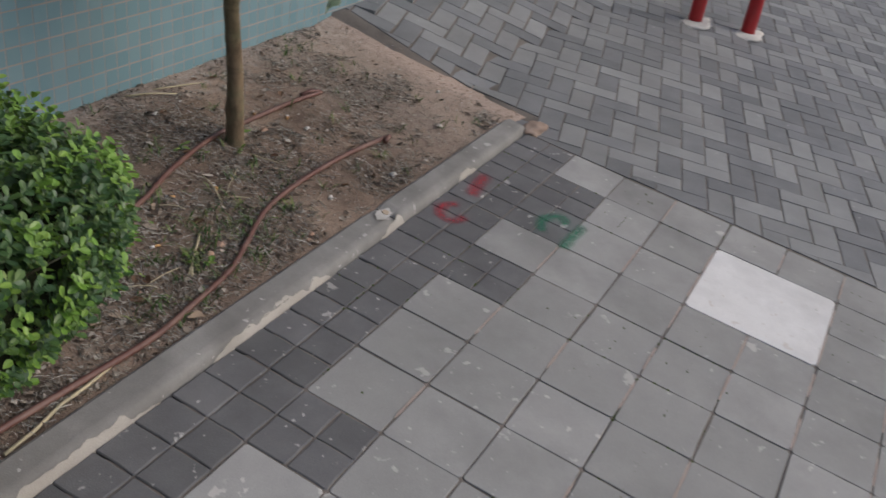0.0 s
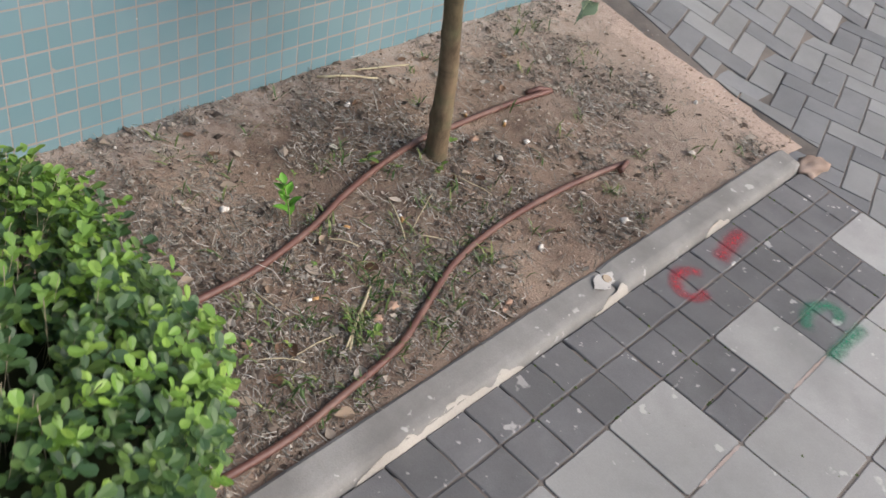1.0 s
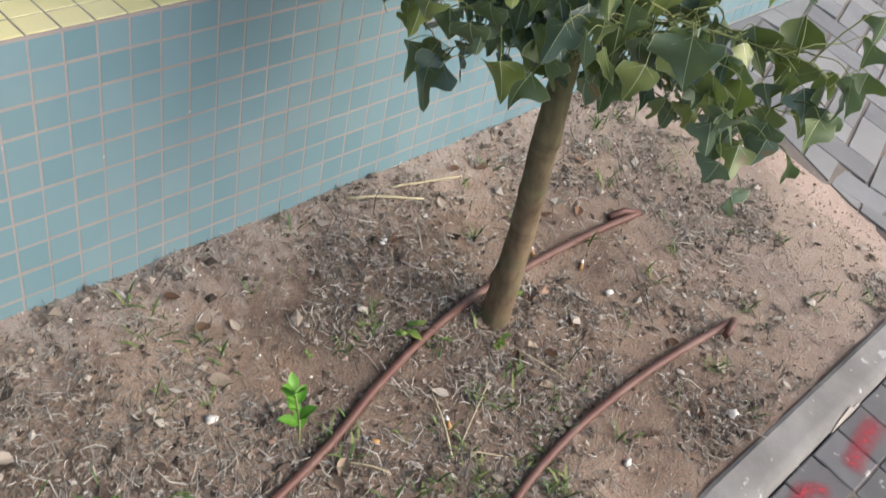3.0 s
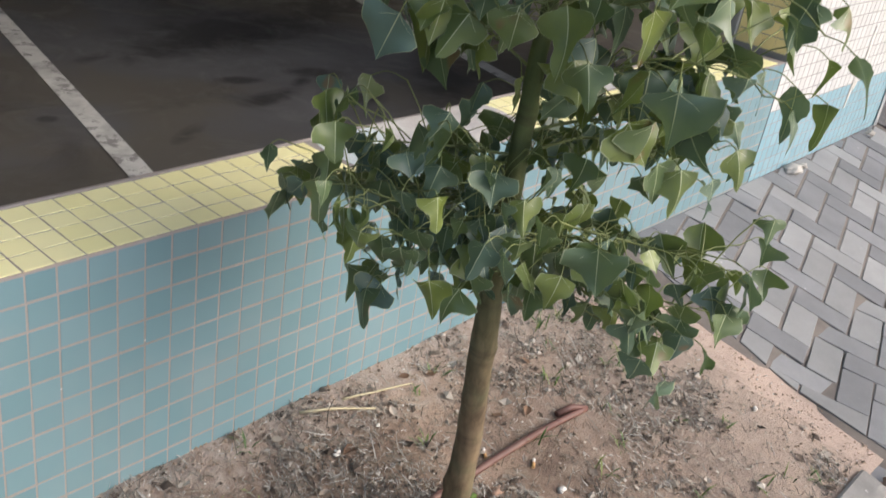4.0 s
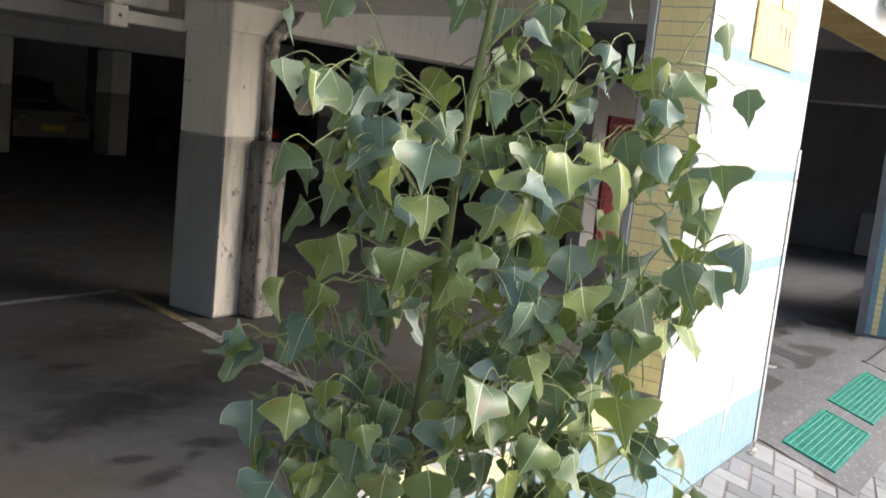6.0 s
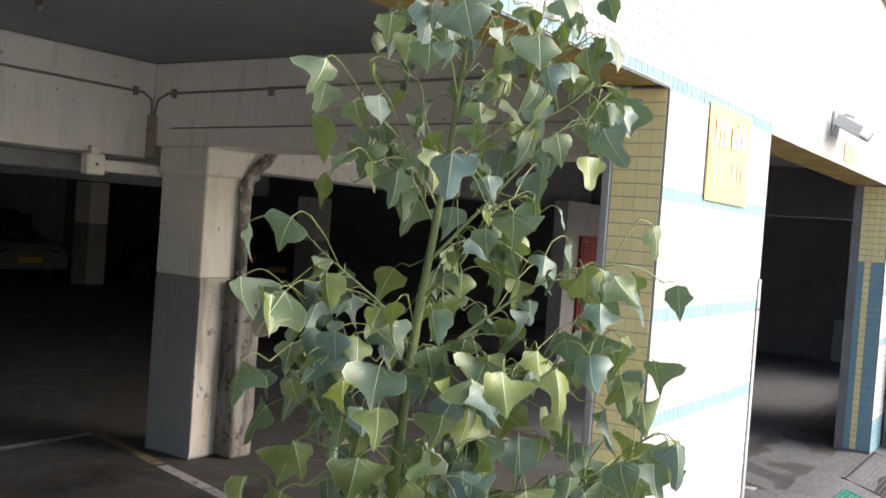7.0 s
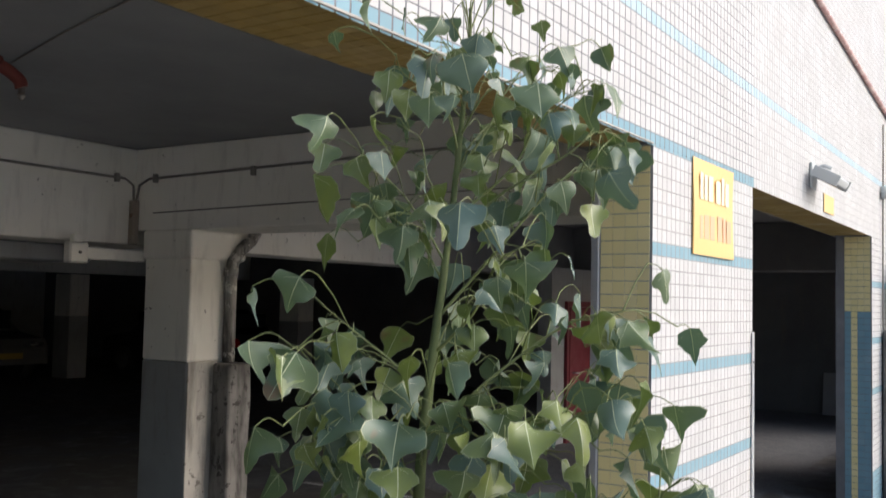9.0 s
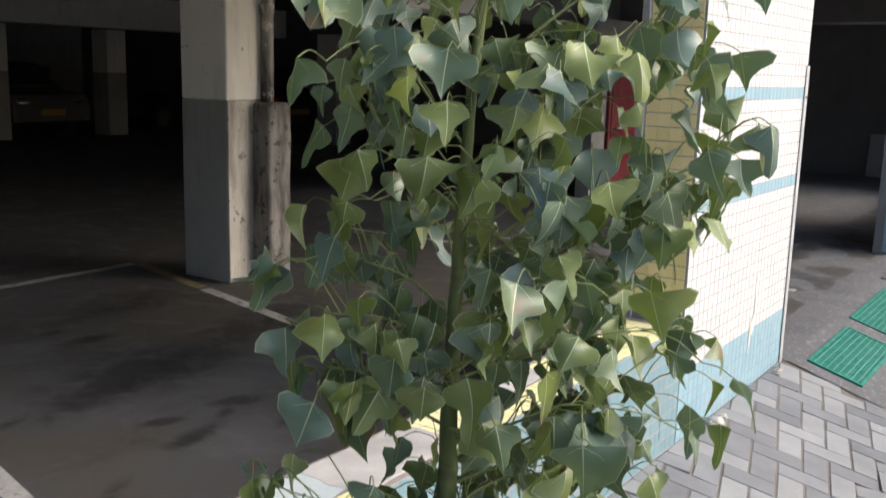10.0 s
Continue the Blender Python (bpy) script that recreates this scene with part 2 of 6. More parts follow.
# asphalt apron in front of the vehicle entrance
tagged(sheet(span(PIER_X + 0.02, 9.6, 24), span(0.76, 2.2, 12),
             lambda x, y: min(FLOOR_Z, ground_z(x, y) + 0.004 + 0.05 * smooth01((y - 1.2) / 0.4)) + 0.004 * noise.noise(Vector((x * 4, y * 4, 0))),
             M_ASPHALT, "apron"),
       "rough grey asphalt apron at the garage entrance", "road", kind="structure")

# asphalt lane going on inside the entrance
tagged(sheet(span(6.15, 15.3, 20), span(2.19, 8.0, 12), lambda x, y: FLOOR_Z + 0.005 + 0.003 * noise.noise(Vector((x * 3, y * 3, 2))), M_ASPHALT, "lane"),
       "worn grey asphalt lane inside the garage entrance", "road", kind="structure")

# planting bed
bed = tagged(sheet(span(-4.0, 1.70, 150), span(0.30, WALL_Y + 0.02, 44), soil_z, M_SOIL, "planting_bed"),
             "dry brown soil of the planting bed", "soil", kind="structure")

# mortar edge between the bed and the herringbone paving
bm = bmesh.new()
rows = []
for i in range(131):
    y = 0.22 + (WALL_Y - 0.22) * i / 130
    w0 = 1.50 + 0.07 * smooth01((y - 0.45) / 0.3) + 0.03 * noise.noise(Vector((0, y * 7, 1)))
    w1 = 1.672
    g0, g1 = ground_z(w1, y) - 0.012, soil_z(w0 - 0.02, y)
    k = [noise.noise(Vector((q, y * 14, 5))) * 0.008 + noise.noise(Vector((q, y * 40, 2))) * 0.004 for q in (1, 2, 3, 4)]
    rows.append([bm.verts.new(p) for p in ((w0 - 0.05, y, g1 - 0.01), (w0 + 0.01, y, g1 * 0.5 + g0 * 0.5 - 0.002 + k[0]), (w0 + 0.06, y, g0 + k[1]),
                                           (w0 + 0.11, y, g0 + 0.002 + k[2]), (w1 - 0.015, y, g0 + k[3]), (w1, y, g0 - 0.03))])
for a, b in zip(rows, rows[1:]):
    for i in range(5):
        bm.faces.new((a[i], a[i + 1], b[i + 1], b[i])).smooth = True
tagged(finish("mortar_edge", bm, M_MORTAR), "crumbling pink mortar haunch beside the paving", "edging", kind="structure")

# kerb of long concrete stones with patches of render
kerb = empty("kerb")
tagged(kerb, "low grey concrete kerb with chipped edges", "kerb", kind="structure")


def kerb_stone(x0, x1):
    bm = bmesh.new()
    n = 22
    rings = []
    for i in range(n + 1):
        x = x0 + (x1 - x0) * i / n
        j = [0.0035 * noise.noise(Vector((x * 9, q * 3.7, 0.5))) for q in range(6)]
        chip = 0.010 * max(0.0, noise.noise(Vector((x * 6, 9.1, 0))) - 0.2)
        end = 0.008 if i in (0, n) else 0.0
        wob = 0.004 * noise.noise(Vector((x * 2.3, 1.7, 4.0)))
        rings.append([bm.verts.new(p) for p in ((x, 0.2335, -0.05), (x, 0.2345 + j[1] * .4, 0.040 + j[2] * .5), (x, 0.2375 + j[1] * .6 + chip + wob, 0.0565 + j[2] * .6 - chip - end), (x, 0.2440 + chip * 1.6 + wob, 0.0635 + j[3] * .5 - end),
                                                (x, 0.262, 0.0690 + j[4] * .5 - end), (x, 0.312, 0.0800 + j[4] - end), (x, 0.321, 0.076 - end), (x, 0.324, -0.05))])
    for a, b in zip(rings, rings[1:]):
        for k in range(7):
            bm.faces.new((a[k], a[k + 1], b[k + 1], b[k])).smooth = k in (1, 2, 3)
    bm.faces.new(rings[0])
    bm.faces.new(rings[-1][::-1])
    bmesh.ops.recalc_face_normals(bm, faces=bm.faces[:])
    return part("kerb_stone", bm, M_KERB, kerb)


for x0, x1 in ((-4.0, -2.72), (-2.715, -1.62), (-1.615, 0.358), (0.363, 1.44)):
    kerb_stone(x0, x1)


def blob(cx, cy, cz, rx, ry, rz, seed, rough=0.25, sub=2):
    """A lumpy stone-like mesh."""
    bm = bmesh.new()
    bmesh.ops.create_icosphere(bm, subdivisions=sub, radius=1.0)
    for v in bm.verts:
        k = 1 + rough * noise.noise(v.co * 1.7 + Vector((seed * 3.1, seed, 0)))
        v.co = Vector((cx + v.co.x * rx * k, cy + v.co.y * ry * k, cz + v.co.z * rz * k))
    for f in bm.faces:
        f.smooth = True
    return bm


M_SMEAR = stone("old_render", (0.36, 0.335, 0.295), (0.50, 0.47, 0.42), vary=0.1, bump=0.8)
M_PLUG = stone("plug_mortar", (0.36, 0.29, 0.21), (0.46, 0.38, 0.29), vary=0.0)
M_LIME = stone("lime_patch", (0.40, 0.385, 0.36), (0.66, 0.645, 0.61), vary=0.0, bump=0.8)
M_RENDER = stone("lime_render", (0.58, 0.55, 0.50), (0.72, 0.70, 0.66), vary=0.05, bump=0.8)
bm = bmesh.new()
ring = []
for k in range(90):
    q = 2 * math.pi * k / 90
    r = 0.95 + 0.35 * noise.noise(Vector((math.cos(q) * 1.3, math.sin(q) * 1.3, 2.0))) + 0.22 * noise.noise(Vector((math.cos(q) * 5, math.sin(q) * 5, 6.0)))
    py = 0.275 + 0.022 * r * math.sin(q)
    ring.append(bm.verts.new((0.338 + 0.044 * r * math.cos(q), py, 0.0690 + 0.22 * (py - 0.262) + 0.0030)))
bm.faces.new(ring)
part("render_patch", bm, M_LIME, kerb, "cracked white render patch")
part("plug", tube_into(bmesh.new(), [(0.352, 0.278, 0.068), (0.352, 0.2775, 0.0765), (0.352, 0.2772, 0.0772)], [0.0135, 0.0135, 0.011], 18), M_PLUG, kerb, "tan mortar plug")


def kerb_smear(xa, xb, seed):
    """Lime slopped along the kerb's foot: a thin skin over its front face with a ragged upper edge."""
    bm = bmesh.new()
    n = max(8, int((xb - xa) / 0.012))
    face = ((0.2318, 0.008), (0.2330, 0.030), (0.2345, 0.042), (0.2375, 0.0580), (0.2440, 0.0650), (0.256, 0.0690))
    last = None
    for i in range(n + 1):
        x = xa + (xb - xa) * i / n
        top = 0.62 + 0.55 * noise.noise(Vector((x * 9, seed, 0))) + 0.30 * noise.noise(Vector((x * 30, seed, 3)))
        top *= smooth01(min(i, n - i) / (0.22 * n))
        row = []
        for k in range(6):
            q = max(0.02, min(1.0, top)) * k
            j, f = min(4, int(q)), q - min(4, int(q))
            y, z = (face[j][m] + (face[j + 1][m] - face[j][m]) * f for m in (0, 1))
            row.append(bm.verts.new((x, y - 0.0012 - 0.001 * noise.noise(Vector((x * 40, k, seed))), z)))
        if last:
            for k in range(5):
                bm.faces.new((last[k], row[k], row[k + 1], last[k + 1])).smooth = True
        last = row
    part("render_patch", bm, M_SMEAR, kerb, "pale lime smear along the kerb foot")


for xa, xb, k in ((-0.62, 0.02, 1.0), (-1.55, -0.70, 4.0), (0.24, 0.42, 11.0), (0.80, 0.98, 13.0)):
    kerb_smear(xa, xb, k)
part("render_patch", blob(1.50, 0.225, 0.030, 0.075, 0.05, 0.03, 7, 0.5, 3), M_MORTAR, kerb, "crumbled pink mortar lump")

M_WHITEWASH = stone("whitewash", (0.74, 0.73, 0.71), (0.80, 0.79, 0.77), vary=0.0)

# ---- the low parapet wall and the facade ----
facade = empty("parking_building")
tagged(facade, "parking building clad in blue, yellow and white mosaic tile", "building", kind="structure")


def slab(name, x0, x1, y0, y1, z0, z1, mat, label=""):
    return part(name, box(x0, x1, y0, y1, z0, z1), mat, facade, label)


BACK = 0.0010  # tiles stand this proud of the wall
slab("wall", -9.0, JAMB_X, WALL_Y + BACK, 1.535, 0.0, SILL_Z - 0.0013, M_GROUT)
slab("wall", JAMB_X + 0.0085, PIER_X - 0.01, WALL_Y + BACK, 1.545, 0.0, HEAD_Z, M_GROUT_PIER)
slab("wall", -9.0, PIER_X, WALL_Y + BACK, 1.645, HEAD_Z + 0.0085, 6.52, M_GROUT_DARK)
slab("wall", PIER_X, 10.0, WALL_Y + BACK, 1.645, HEAD_Z + 0.0085, 6.52, M_GROUT_GLARE)
# white wall above and past the tiles fills in for blank bright sky
slab("wall", -9.0, 10.0, WALL_Y, 1.545, 6.522, 9.0, M_WHITEWASH, "added plain white render")
# unseen gap over the sill, x 10 to 13.2, added to light the bay
slab("wall", 10.002, 15.7, WALL_Y, 1.545, 0.0, SILL_Z, M_WHITEWASH, "added plain white render")
slab("wall", 13.2, 15.7, WALL_Y, 1.545, SILL_Z + 0.002, HEAD_Z, M_WHITEWASH, "added plain white render")
slab("wall", 10.002, 15.7, WALL_Y, 1.645, HEAD_Z + 0.002, 9.0, M_WHITEWASH, "added plain white render")
slab("wall", DOOR_X + 0.0085, 10.0, WALL_Y + BACK, 1.60, 0.0, HEAD_Z + 0.008, M_GROUT_DARK)


def tile_mesh(name, w, h, t, mat, b=0.004):
    """One glazed tile lying in the xz plane, facing -y, its back at y = 0."""
    bm = bmesh.new()
    w, h = w / 2, h / 2
    back = [bm.verts.new((x, 0, z)) for x, z in ((-w, -h), (w, -h), (w, h), (-w, h))]
    mid = [bm.verts.new((x, -t + b * 0.5, z)) for x, z in ((-w, -h), (w, -h), (w, h), (-w, h))]
    top = [bm.verts.new((x, -t, z)) for x, z in ((-w + b, -h + b), (w - b, -h + b), (w - b, h - b), (-w + b, h - b))]
    for lo, hi in ((back, mid), (mid, top)):
        for i in range(4):
            bm.faces.new((lo[i], lo[(i + 1) % 4], hi[(i + 1) % 4], hi[i]))
    bm.faces.new(top)
    bmesh.ops.recalc_face_normals(bm, faces=bm.faces[:])
    me = bpy.data.meshes.new(name)
    bm.to_mesh(me)
    bm.free()
    me.materials.append(mat)
    return me


class Joined:
    """Many small pieces in one mesh, from plain lists."""

    def __init__(self):
        self.v, self.f, self.k = [], [], []

    def piece(self, m, me):
        n = len(self.v)
        self.v += [tuple(m @ v.co) for v in me.vertices]
        self.f += [tuple(n + i for i in p.vertices) for p in me.polygons]
        self.k += [p.material_index for p in me.polygons]

    def done(self, name, mat, parent, label=""):
        me = bpy.data.meshes.new(name)
        me.from_pydata(self.v, [], self.f)
        for q in (mat if isinstance(mat, list) else [mat]):
            me.materials.append(q)
        if isinstance(mat, list):
            me.polygons.foreach_set("material_index", self.k)
            me.polygons.foreach_set("use_smooth", [True] * len(self.k))
        ob = new(name, me)
        ob.parent = parent
        tagged(ob, label, kind="stuff")
        return ob


rng = random.Random(7)
T_BLUE = tile_mesh("tile", TILE - 0.0040, TILE - 0.0056, 0.0006, M_BLUE, 0.0003)
T_WHITE = tile_mesh("tile", TILE - 0.0075, TILE - 0.0046, 0.0006, M_BLUE, 0.0003)
T_TOP = tile_mesh("tile", TILE - 0.0034, 0.0551 - 0.0034, 0.006, M_YELLOW, 0.0008)
T_YELLOW = tile_mesh("tile", TILE - 0.0036, TILE - 0.0036, 0.006, M_YELLOW, 0.0008)


def jig(a=0.0006):
    return rng.uniform(-a, a)


def lay(mesh, m, parent):
    ob = new("tile", mesh)
    ob.parent = parent
    ob.matrix_basis = m
    return ob


FACE = WALL_Y + BACK
blue_rows, yellow_rows, white_rows, stripe_rows, glare_rows, soffit_rows, top_rows = (Joined() for k in range(7))

# parapet face: eleven rows of blue
for i in range(-150, 53):
    for r in range(11):
        x, z = -0.062 + TILE * (i + 0.5), SILL_Z - 0.004 - TILE * (r + 0.5)
        if x > JAMB_X - 0.02:
            continue
        m = Matrix.Translation((x + jig(), FACE + jig(0.0003), z + jig())) @ pose(0, 0, 0, rng.uniform(-.5, .5), rng.uniform(-.5, .5), rng.uniform(-.5, .5))
        if -0.62 < x < 0.98 and z > 0.19:
            lay(T_BLUE, m, facade)
        else:
            blue_rows.piece(m, T_BLUE)

# parapet top: four rows of yellow, with a broken stretch made good in cement
UP = pose(0, 0, 0, -90)
for i in range(-150, 48):
    for r in range(4):
        x, y = -0.062 + TILE * (i + 0.5), WALL_Y + 0.003 + 0.0551 * (r + 0.5)
        if x > JAMB_X - 0.03:
            continue
        if (0.40 < x < 1.02 and r > 0) or (0.62 < x < 0.95 and r == 0) or (1.3 < x < 1.7 and r > 1):
            continue
        m = Matrix.Translation((x + jig(), y + jig(), SILL_Z - 0.006)) @ pose(0, 0, 0, 0, 0, rng.uniform(-.5, .5)) @ UP
        if -1.6 < x:
            lay(T_TOP, m, facade)
        else:
            top_rows.piece(m, T_TOP)
part("coping", box(-9.0, JAMB_X, WALL_Y + 0.2245, 1.54, SILL_Z - 0.03, SILL_Z + 0.001, 0.004), M_GROUT, facade, "worn cement strip behind the tiles")


def patch(x0, x1, y0, y1, z, name="cement_patch", mat=M_LIME, seed=1.0, label=""):
    """A thin smear of cement with an uneven outline."""
    bm = bmesh.new()
    n = 40
    ring = []
    for k in range(n):
        a = 2 * math.pi * k / n
        c, s = math.cos(a), math.sin(a)
        q = max(abs(c), abs(s)) ** -0.8 * (1 + 0.09 * noise.noise(Vector((c * 2.3, s * 2.3, seed))))
        ring.append(((x0 + x1) / 2 + (x1 - x0) / 2 * c * q * 0.95, (y0 + y1) / 2 + (y1 - y0) / 2 * s * q * 0.95))
    top = [bm.verts.new((x, y, z + 0.004)) for x, y in ring]
    low = [bm.verts.new((x, y, z - 0.02)) for x, y in ring]
    bm.faces.new(top)
    for k in range(n):
        bm.faces.new((low[k], low[(k + 1) % n], top[(k + 1) % n], top[k]))
    bmesh.ops.recalc_face_normals(bm, faces=bm.faces[:])
    return part(name, bm, mat, facade, label)


M_BLUE_WASH = stone("blue_wash", (0.47, 0.56, 0.58), (0.60, 0.65, 0.65), vary=0.0)
patch(0.39, 0.62, 1.36, 1.53, SILL_Z - 0.004, mat=M_BLUE_WASH, seed=2, label="smear of pale blue wash on cement")
patch(0.58, 1.04, 1.31, 1.54, SILL_Z - 0.003, seed=5, label="rough white cement repair")
patch(1.28, 1.72, 1.42, 1.54, SILL_Z - 0.003, seed=8, label="rough white cement repair")

# facade rows: white, with a blue row every so often
ROW0 = 0.306
STRIPES = (-4, -3, -2, -1, 0, 1, 2, 3, 4, 17, 25, 34, 42, 51)


def facade_tiles(xa, xb, ra, rb):
    for i in range(int((xb - xa) / TILE + 0.4)):
        for r in range(ra, rb):
            x, z = xa + TILE * (i + 0.5), ROW0 + TILE * (r + 0.5)
            m = Matrix.Translation((x, FACE + jig(0.0002), z)) @ pose(0, 0, 0, rng.uniform(-.25, .25), 0, rng.uniform(-.25, .25))
            blue = r in STRIPES and not (r == 42 and x > PIER_X)
            (glare_rows if blue and r > 42 else stripe_rows if blue else white_rows).piece(m, T_WHITE)


facade_tiles(JAMB_X + 0.005, PIER_X - 0.01, -4, 42)
facade_tiles(-1.2, 9.9, 42, 84)
facade_tiles(2.0, 9.9, 84, 112)
facade_tiles(DOOR_X + 0.01, 9.9, -4, 42)

# yellow lining of the openings: jambs and soffits
IN_X, IN_MX, DOWN = pose(0, 0, 0, 0, 0, -90), pose(0, 0, 0, 0, 0, 90), pose(0, 0, 0, 90)
for r in range(44):
    for c in range(4):
        y, z = WALL_Y + 0.012 + 0.0535 * (c + 0.5), HEAD_Z - 0.006 - TILE * (r + 0.5)
        if z > SILL_Z:
            yellow_rows.piece(Matrix.Translation((JAMB_X + 0.012, y, z)) @ IN_X, T_YELLOW)
        lo = z < 2.0
        if z > FLOOR_Z:
            (stripe_rows if lo and c != 2 else yellow_rows).piece(Matrix.Translation((DOOR_X + 0.012, y, z)) @ IN_X, T_YELLOW)
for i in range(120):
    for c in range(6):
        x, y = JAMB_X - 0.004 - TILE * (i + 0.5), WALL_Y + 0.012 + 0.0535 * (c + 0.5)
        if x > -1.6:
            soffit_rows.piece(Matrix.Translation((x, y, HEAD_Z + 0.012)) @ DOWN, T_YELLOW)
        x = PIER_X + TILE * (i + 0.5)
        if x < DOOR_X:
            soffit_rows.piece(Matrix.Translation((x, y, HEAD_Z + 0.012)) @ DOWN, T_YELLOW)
blue_rows.done("tile_rows", M_BLUE_J, facade, "rows of blue glazed mosaic tiles")
stripe_rows.done("tile_rows", M_STRIPE_J, facade, "pale blue mosaic rows")
glare_rows.done("tile_rows", M_GLARE_BLUE_J, facade, "blue mosaic rows paled for glare")
white_rows.done("tile_rows", M_WHITE_J, facade, "rows of white glazed mosaic tiles")
soffit_rows.done("tile_rows", M_SOFFIT_SHADE_J, facade, "dirty yellow mosaic darkened for shade under the lintels")
top_rows.done("tile_rows", M_YELLOW, facade, "yellow mosaic on the parapet top")
yellow_rows.done("tile_rows", M_YELLOW_J, facade, "yellow mosaic lining the openings")

M_STEEL = material("grey_steel", (0.42, 0.43, 0.44), 0.45, 0.6)
set_rough(M_STEEL, grey(M_STEEL, noise_tex(M_STEEL, coords(M_STEEL), 22.0), 0.3, 0.7, 0.35, 0.65))


def angle_bead(x, y, z0, z1, dx, dy, name):
    """A metal corner guard: two thin flanges."""
    bm = bmesh.new()
    add_box(bm, min(x, x + dx), max(x, x + dx), y - 0.003, y, z0, z1, 0.0008)
    add_box(bm, x - 0.003, x, min(y, y + dy), max(y, y + dy), z0, z1, 0.0008)
    return part(name, bm, M_STEEL, facade, "dull metal corner guard")


angle_bead(PIER_X + 0.004, WALL_Y - 0.004, 0.27, 1.86, -0.05, 0.05, "corner_guard")
part("bolt", blob(PIER_X - 0.02, WALL_Y - 0.008, 1.70, 0.008, 0.005, 0.008, 1, 0.0, 2), M_GROUT_DARK, facade, "dark bolt head")
part("jamb_trim", box(JAMB_X - 0.004, JAMB_X + 0.03, 1.530, 1.565, SILL_Z, HEAD_Z + 0.02, 0.003), M_STEEL, facade, "grey metal strip along the jamb")
part("soffit_trim", box(-3.0, JAMB_X, WALL_Y - 0.006, WALL_Y + 0.012, HEAD_Z - 0.003, HEAD_Z + 0.004, 0.001), M_SMEAR, facade, "thin cement drip edge")
for cx, cz, w, h, k in ((3.56, 0.74, 0.018, 0.10, 1), (3.53, 0.60, 0.030, 0.05, 2), (3.50, 0.52, 0.012, 0.06, 3)):
    part("chip", blob(cx, WALL_Y - 0.001, cz, w, 0.004, h, k, 0.6, 3), M_RENDER, facade, "chipped bare plaster mark")


# ---- inside the garage ----
OIL = ((1.80, 3.05, .17, .09, 150, 1.0), (1.66, 2.98, .10, .05, 30, .7), (1.42, 3.10, .13, .06, 160, .9), (1.42, 2.88, .22, .08, 10, .85), (1.80, 2.70, .17, .10, 12, .55), (1.90, 4.64, .09, .05, 12, 1.0),
       (1.96, 4.38, .18, .08, 170, .8), (1.85, 3.72, .95, .42, 8, .75), (2.75, 3.95, .9, .30, 14, .65), (1.30, 3.52, .36, .20, 10, .5), (2.6, 4.9, .8, .35, 10, .5), (0.90, 2.70, .16, .05, 30, .7),
       (0.53, 3.02, .05, .04, 0, .9), (1.05, 3.58, .20, .06, 20, .6), (1.50, 4.90, .40, .16, 5, .7), (2.35, 2.75, .55, .28, 40, .6))


def oil_marks(m):
    """Soaked-in oil: soft dark patches, ragged at the rim."""
    total = None
    rag = noise_tex(m, coords(m), 6.5, 6.0, 0.62, 0.5)
    for x, y, a, b, turn, depth in OIL:
        g = m.node_tree.nodes.new("ShaderNodeNewGeometry")
        mp = m.node_tree.nodes.new("ShaderNodeMapping")
        mp.vector_type = "TEXTURE"
        mp.inputs["Location"].default_value = (x, y, 0.293)
        mp.inputs["Rotation"].default_value = (0, 0, radians(turn))
        mp.inputs["Scale"].default_value = (a, b, 1)
        link(m, g.outputs["Position"], mp.inputs["Vector"])
        gr = m.node_tree.nodes.new("ShaderNodeTexGradient")
        gr.gradient_type = "SPHERICAL"
        link(m, mp.outputs["Vector"], gr.inputs["Vector"])
        mul = m.node_tree.nodes.new("ShaderNodeMath")
        mul.operation = "MULTIPLY"
        link(m, gr.outputs["Fac"], mul.inputs[0])
        link(m, grey(m, rag, 0.30, 0.62, 0.35 * depth, 2.6 * depth), mul.inputs[1])
        if total is None:
            total = mul.outputs[0]
        else:
            mx = m.node_tree.nodes.new("ShaderNodeMath")
            mx.operation = "MAXIMUM"
            link(m, total, mx.inputs[0])
            link(m, mul.outputs[0], mx.inputs[1])
            total = mx.outputs[0]
    return grey(m, total, 0.12, 0.85, 0.0, 0.80)


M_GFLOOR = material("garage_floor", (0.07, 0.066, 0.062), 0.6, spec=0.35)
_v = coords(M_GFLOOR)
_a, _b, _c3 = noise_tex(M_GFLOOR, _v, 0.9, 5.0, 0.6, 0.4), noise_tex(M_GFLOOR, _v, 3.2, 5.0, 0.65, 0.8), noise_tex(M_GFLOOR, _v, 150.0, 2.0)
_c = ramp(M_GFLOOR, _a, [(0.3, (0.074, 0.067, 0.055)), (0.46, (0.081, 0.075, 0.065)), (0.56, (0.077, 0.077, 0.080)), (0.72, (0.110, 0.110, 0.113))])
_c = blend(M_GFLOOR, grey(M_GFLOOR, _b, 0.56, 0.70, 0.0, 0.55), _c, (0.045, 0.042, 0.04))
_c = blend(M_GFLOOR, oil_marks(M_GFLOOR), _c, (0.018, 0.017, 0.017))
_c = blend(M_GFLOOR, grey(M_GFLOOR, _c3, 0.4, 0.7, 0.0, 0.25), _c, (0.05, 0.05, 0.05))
set_base(M_GFLOOR, _c)
set_rough(M_GFLOOR, grey(M_GFLOOR, _b, 0.5, 0.7, 0.7, 0.4))
set_bump(M_GFLOOR, _c3, 0.25, 0.002)


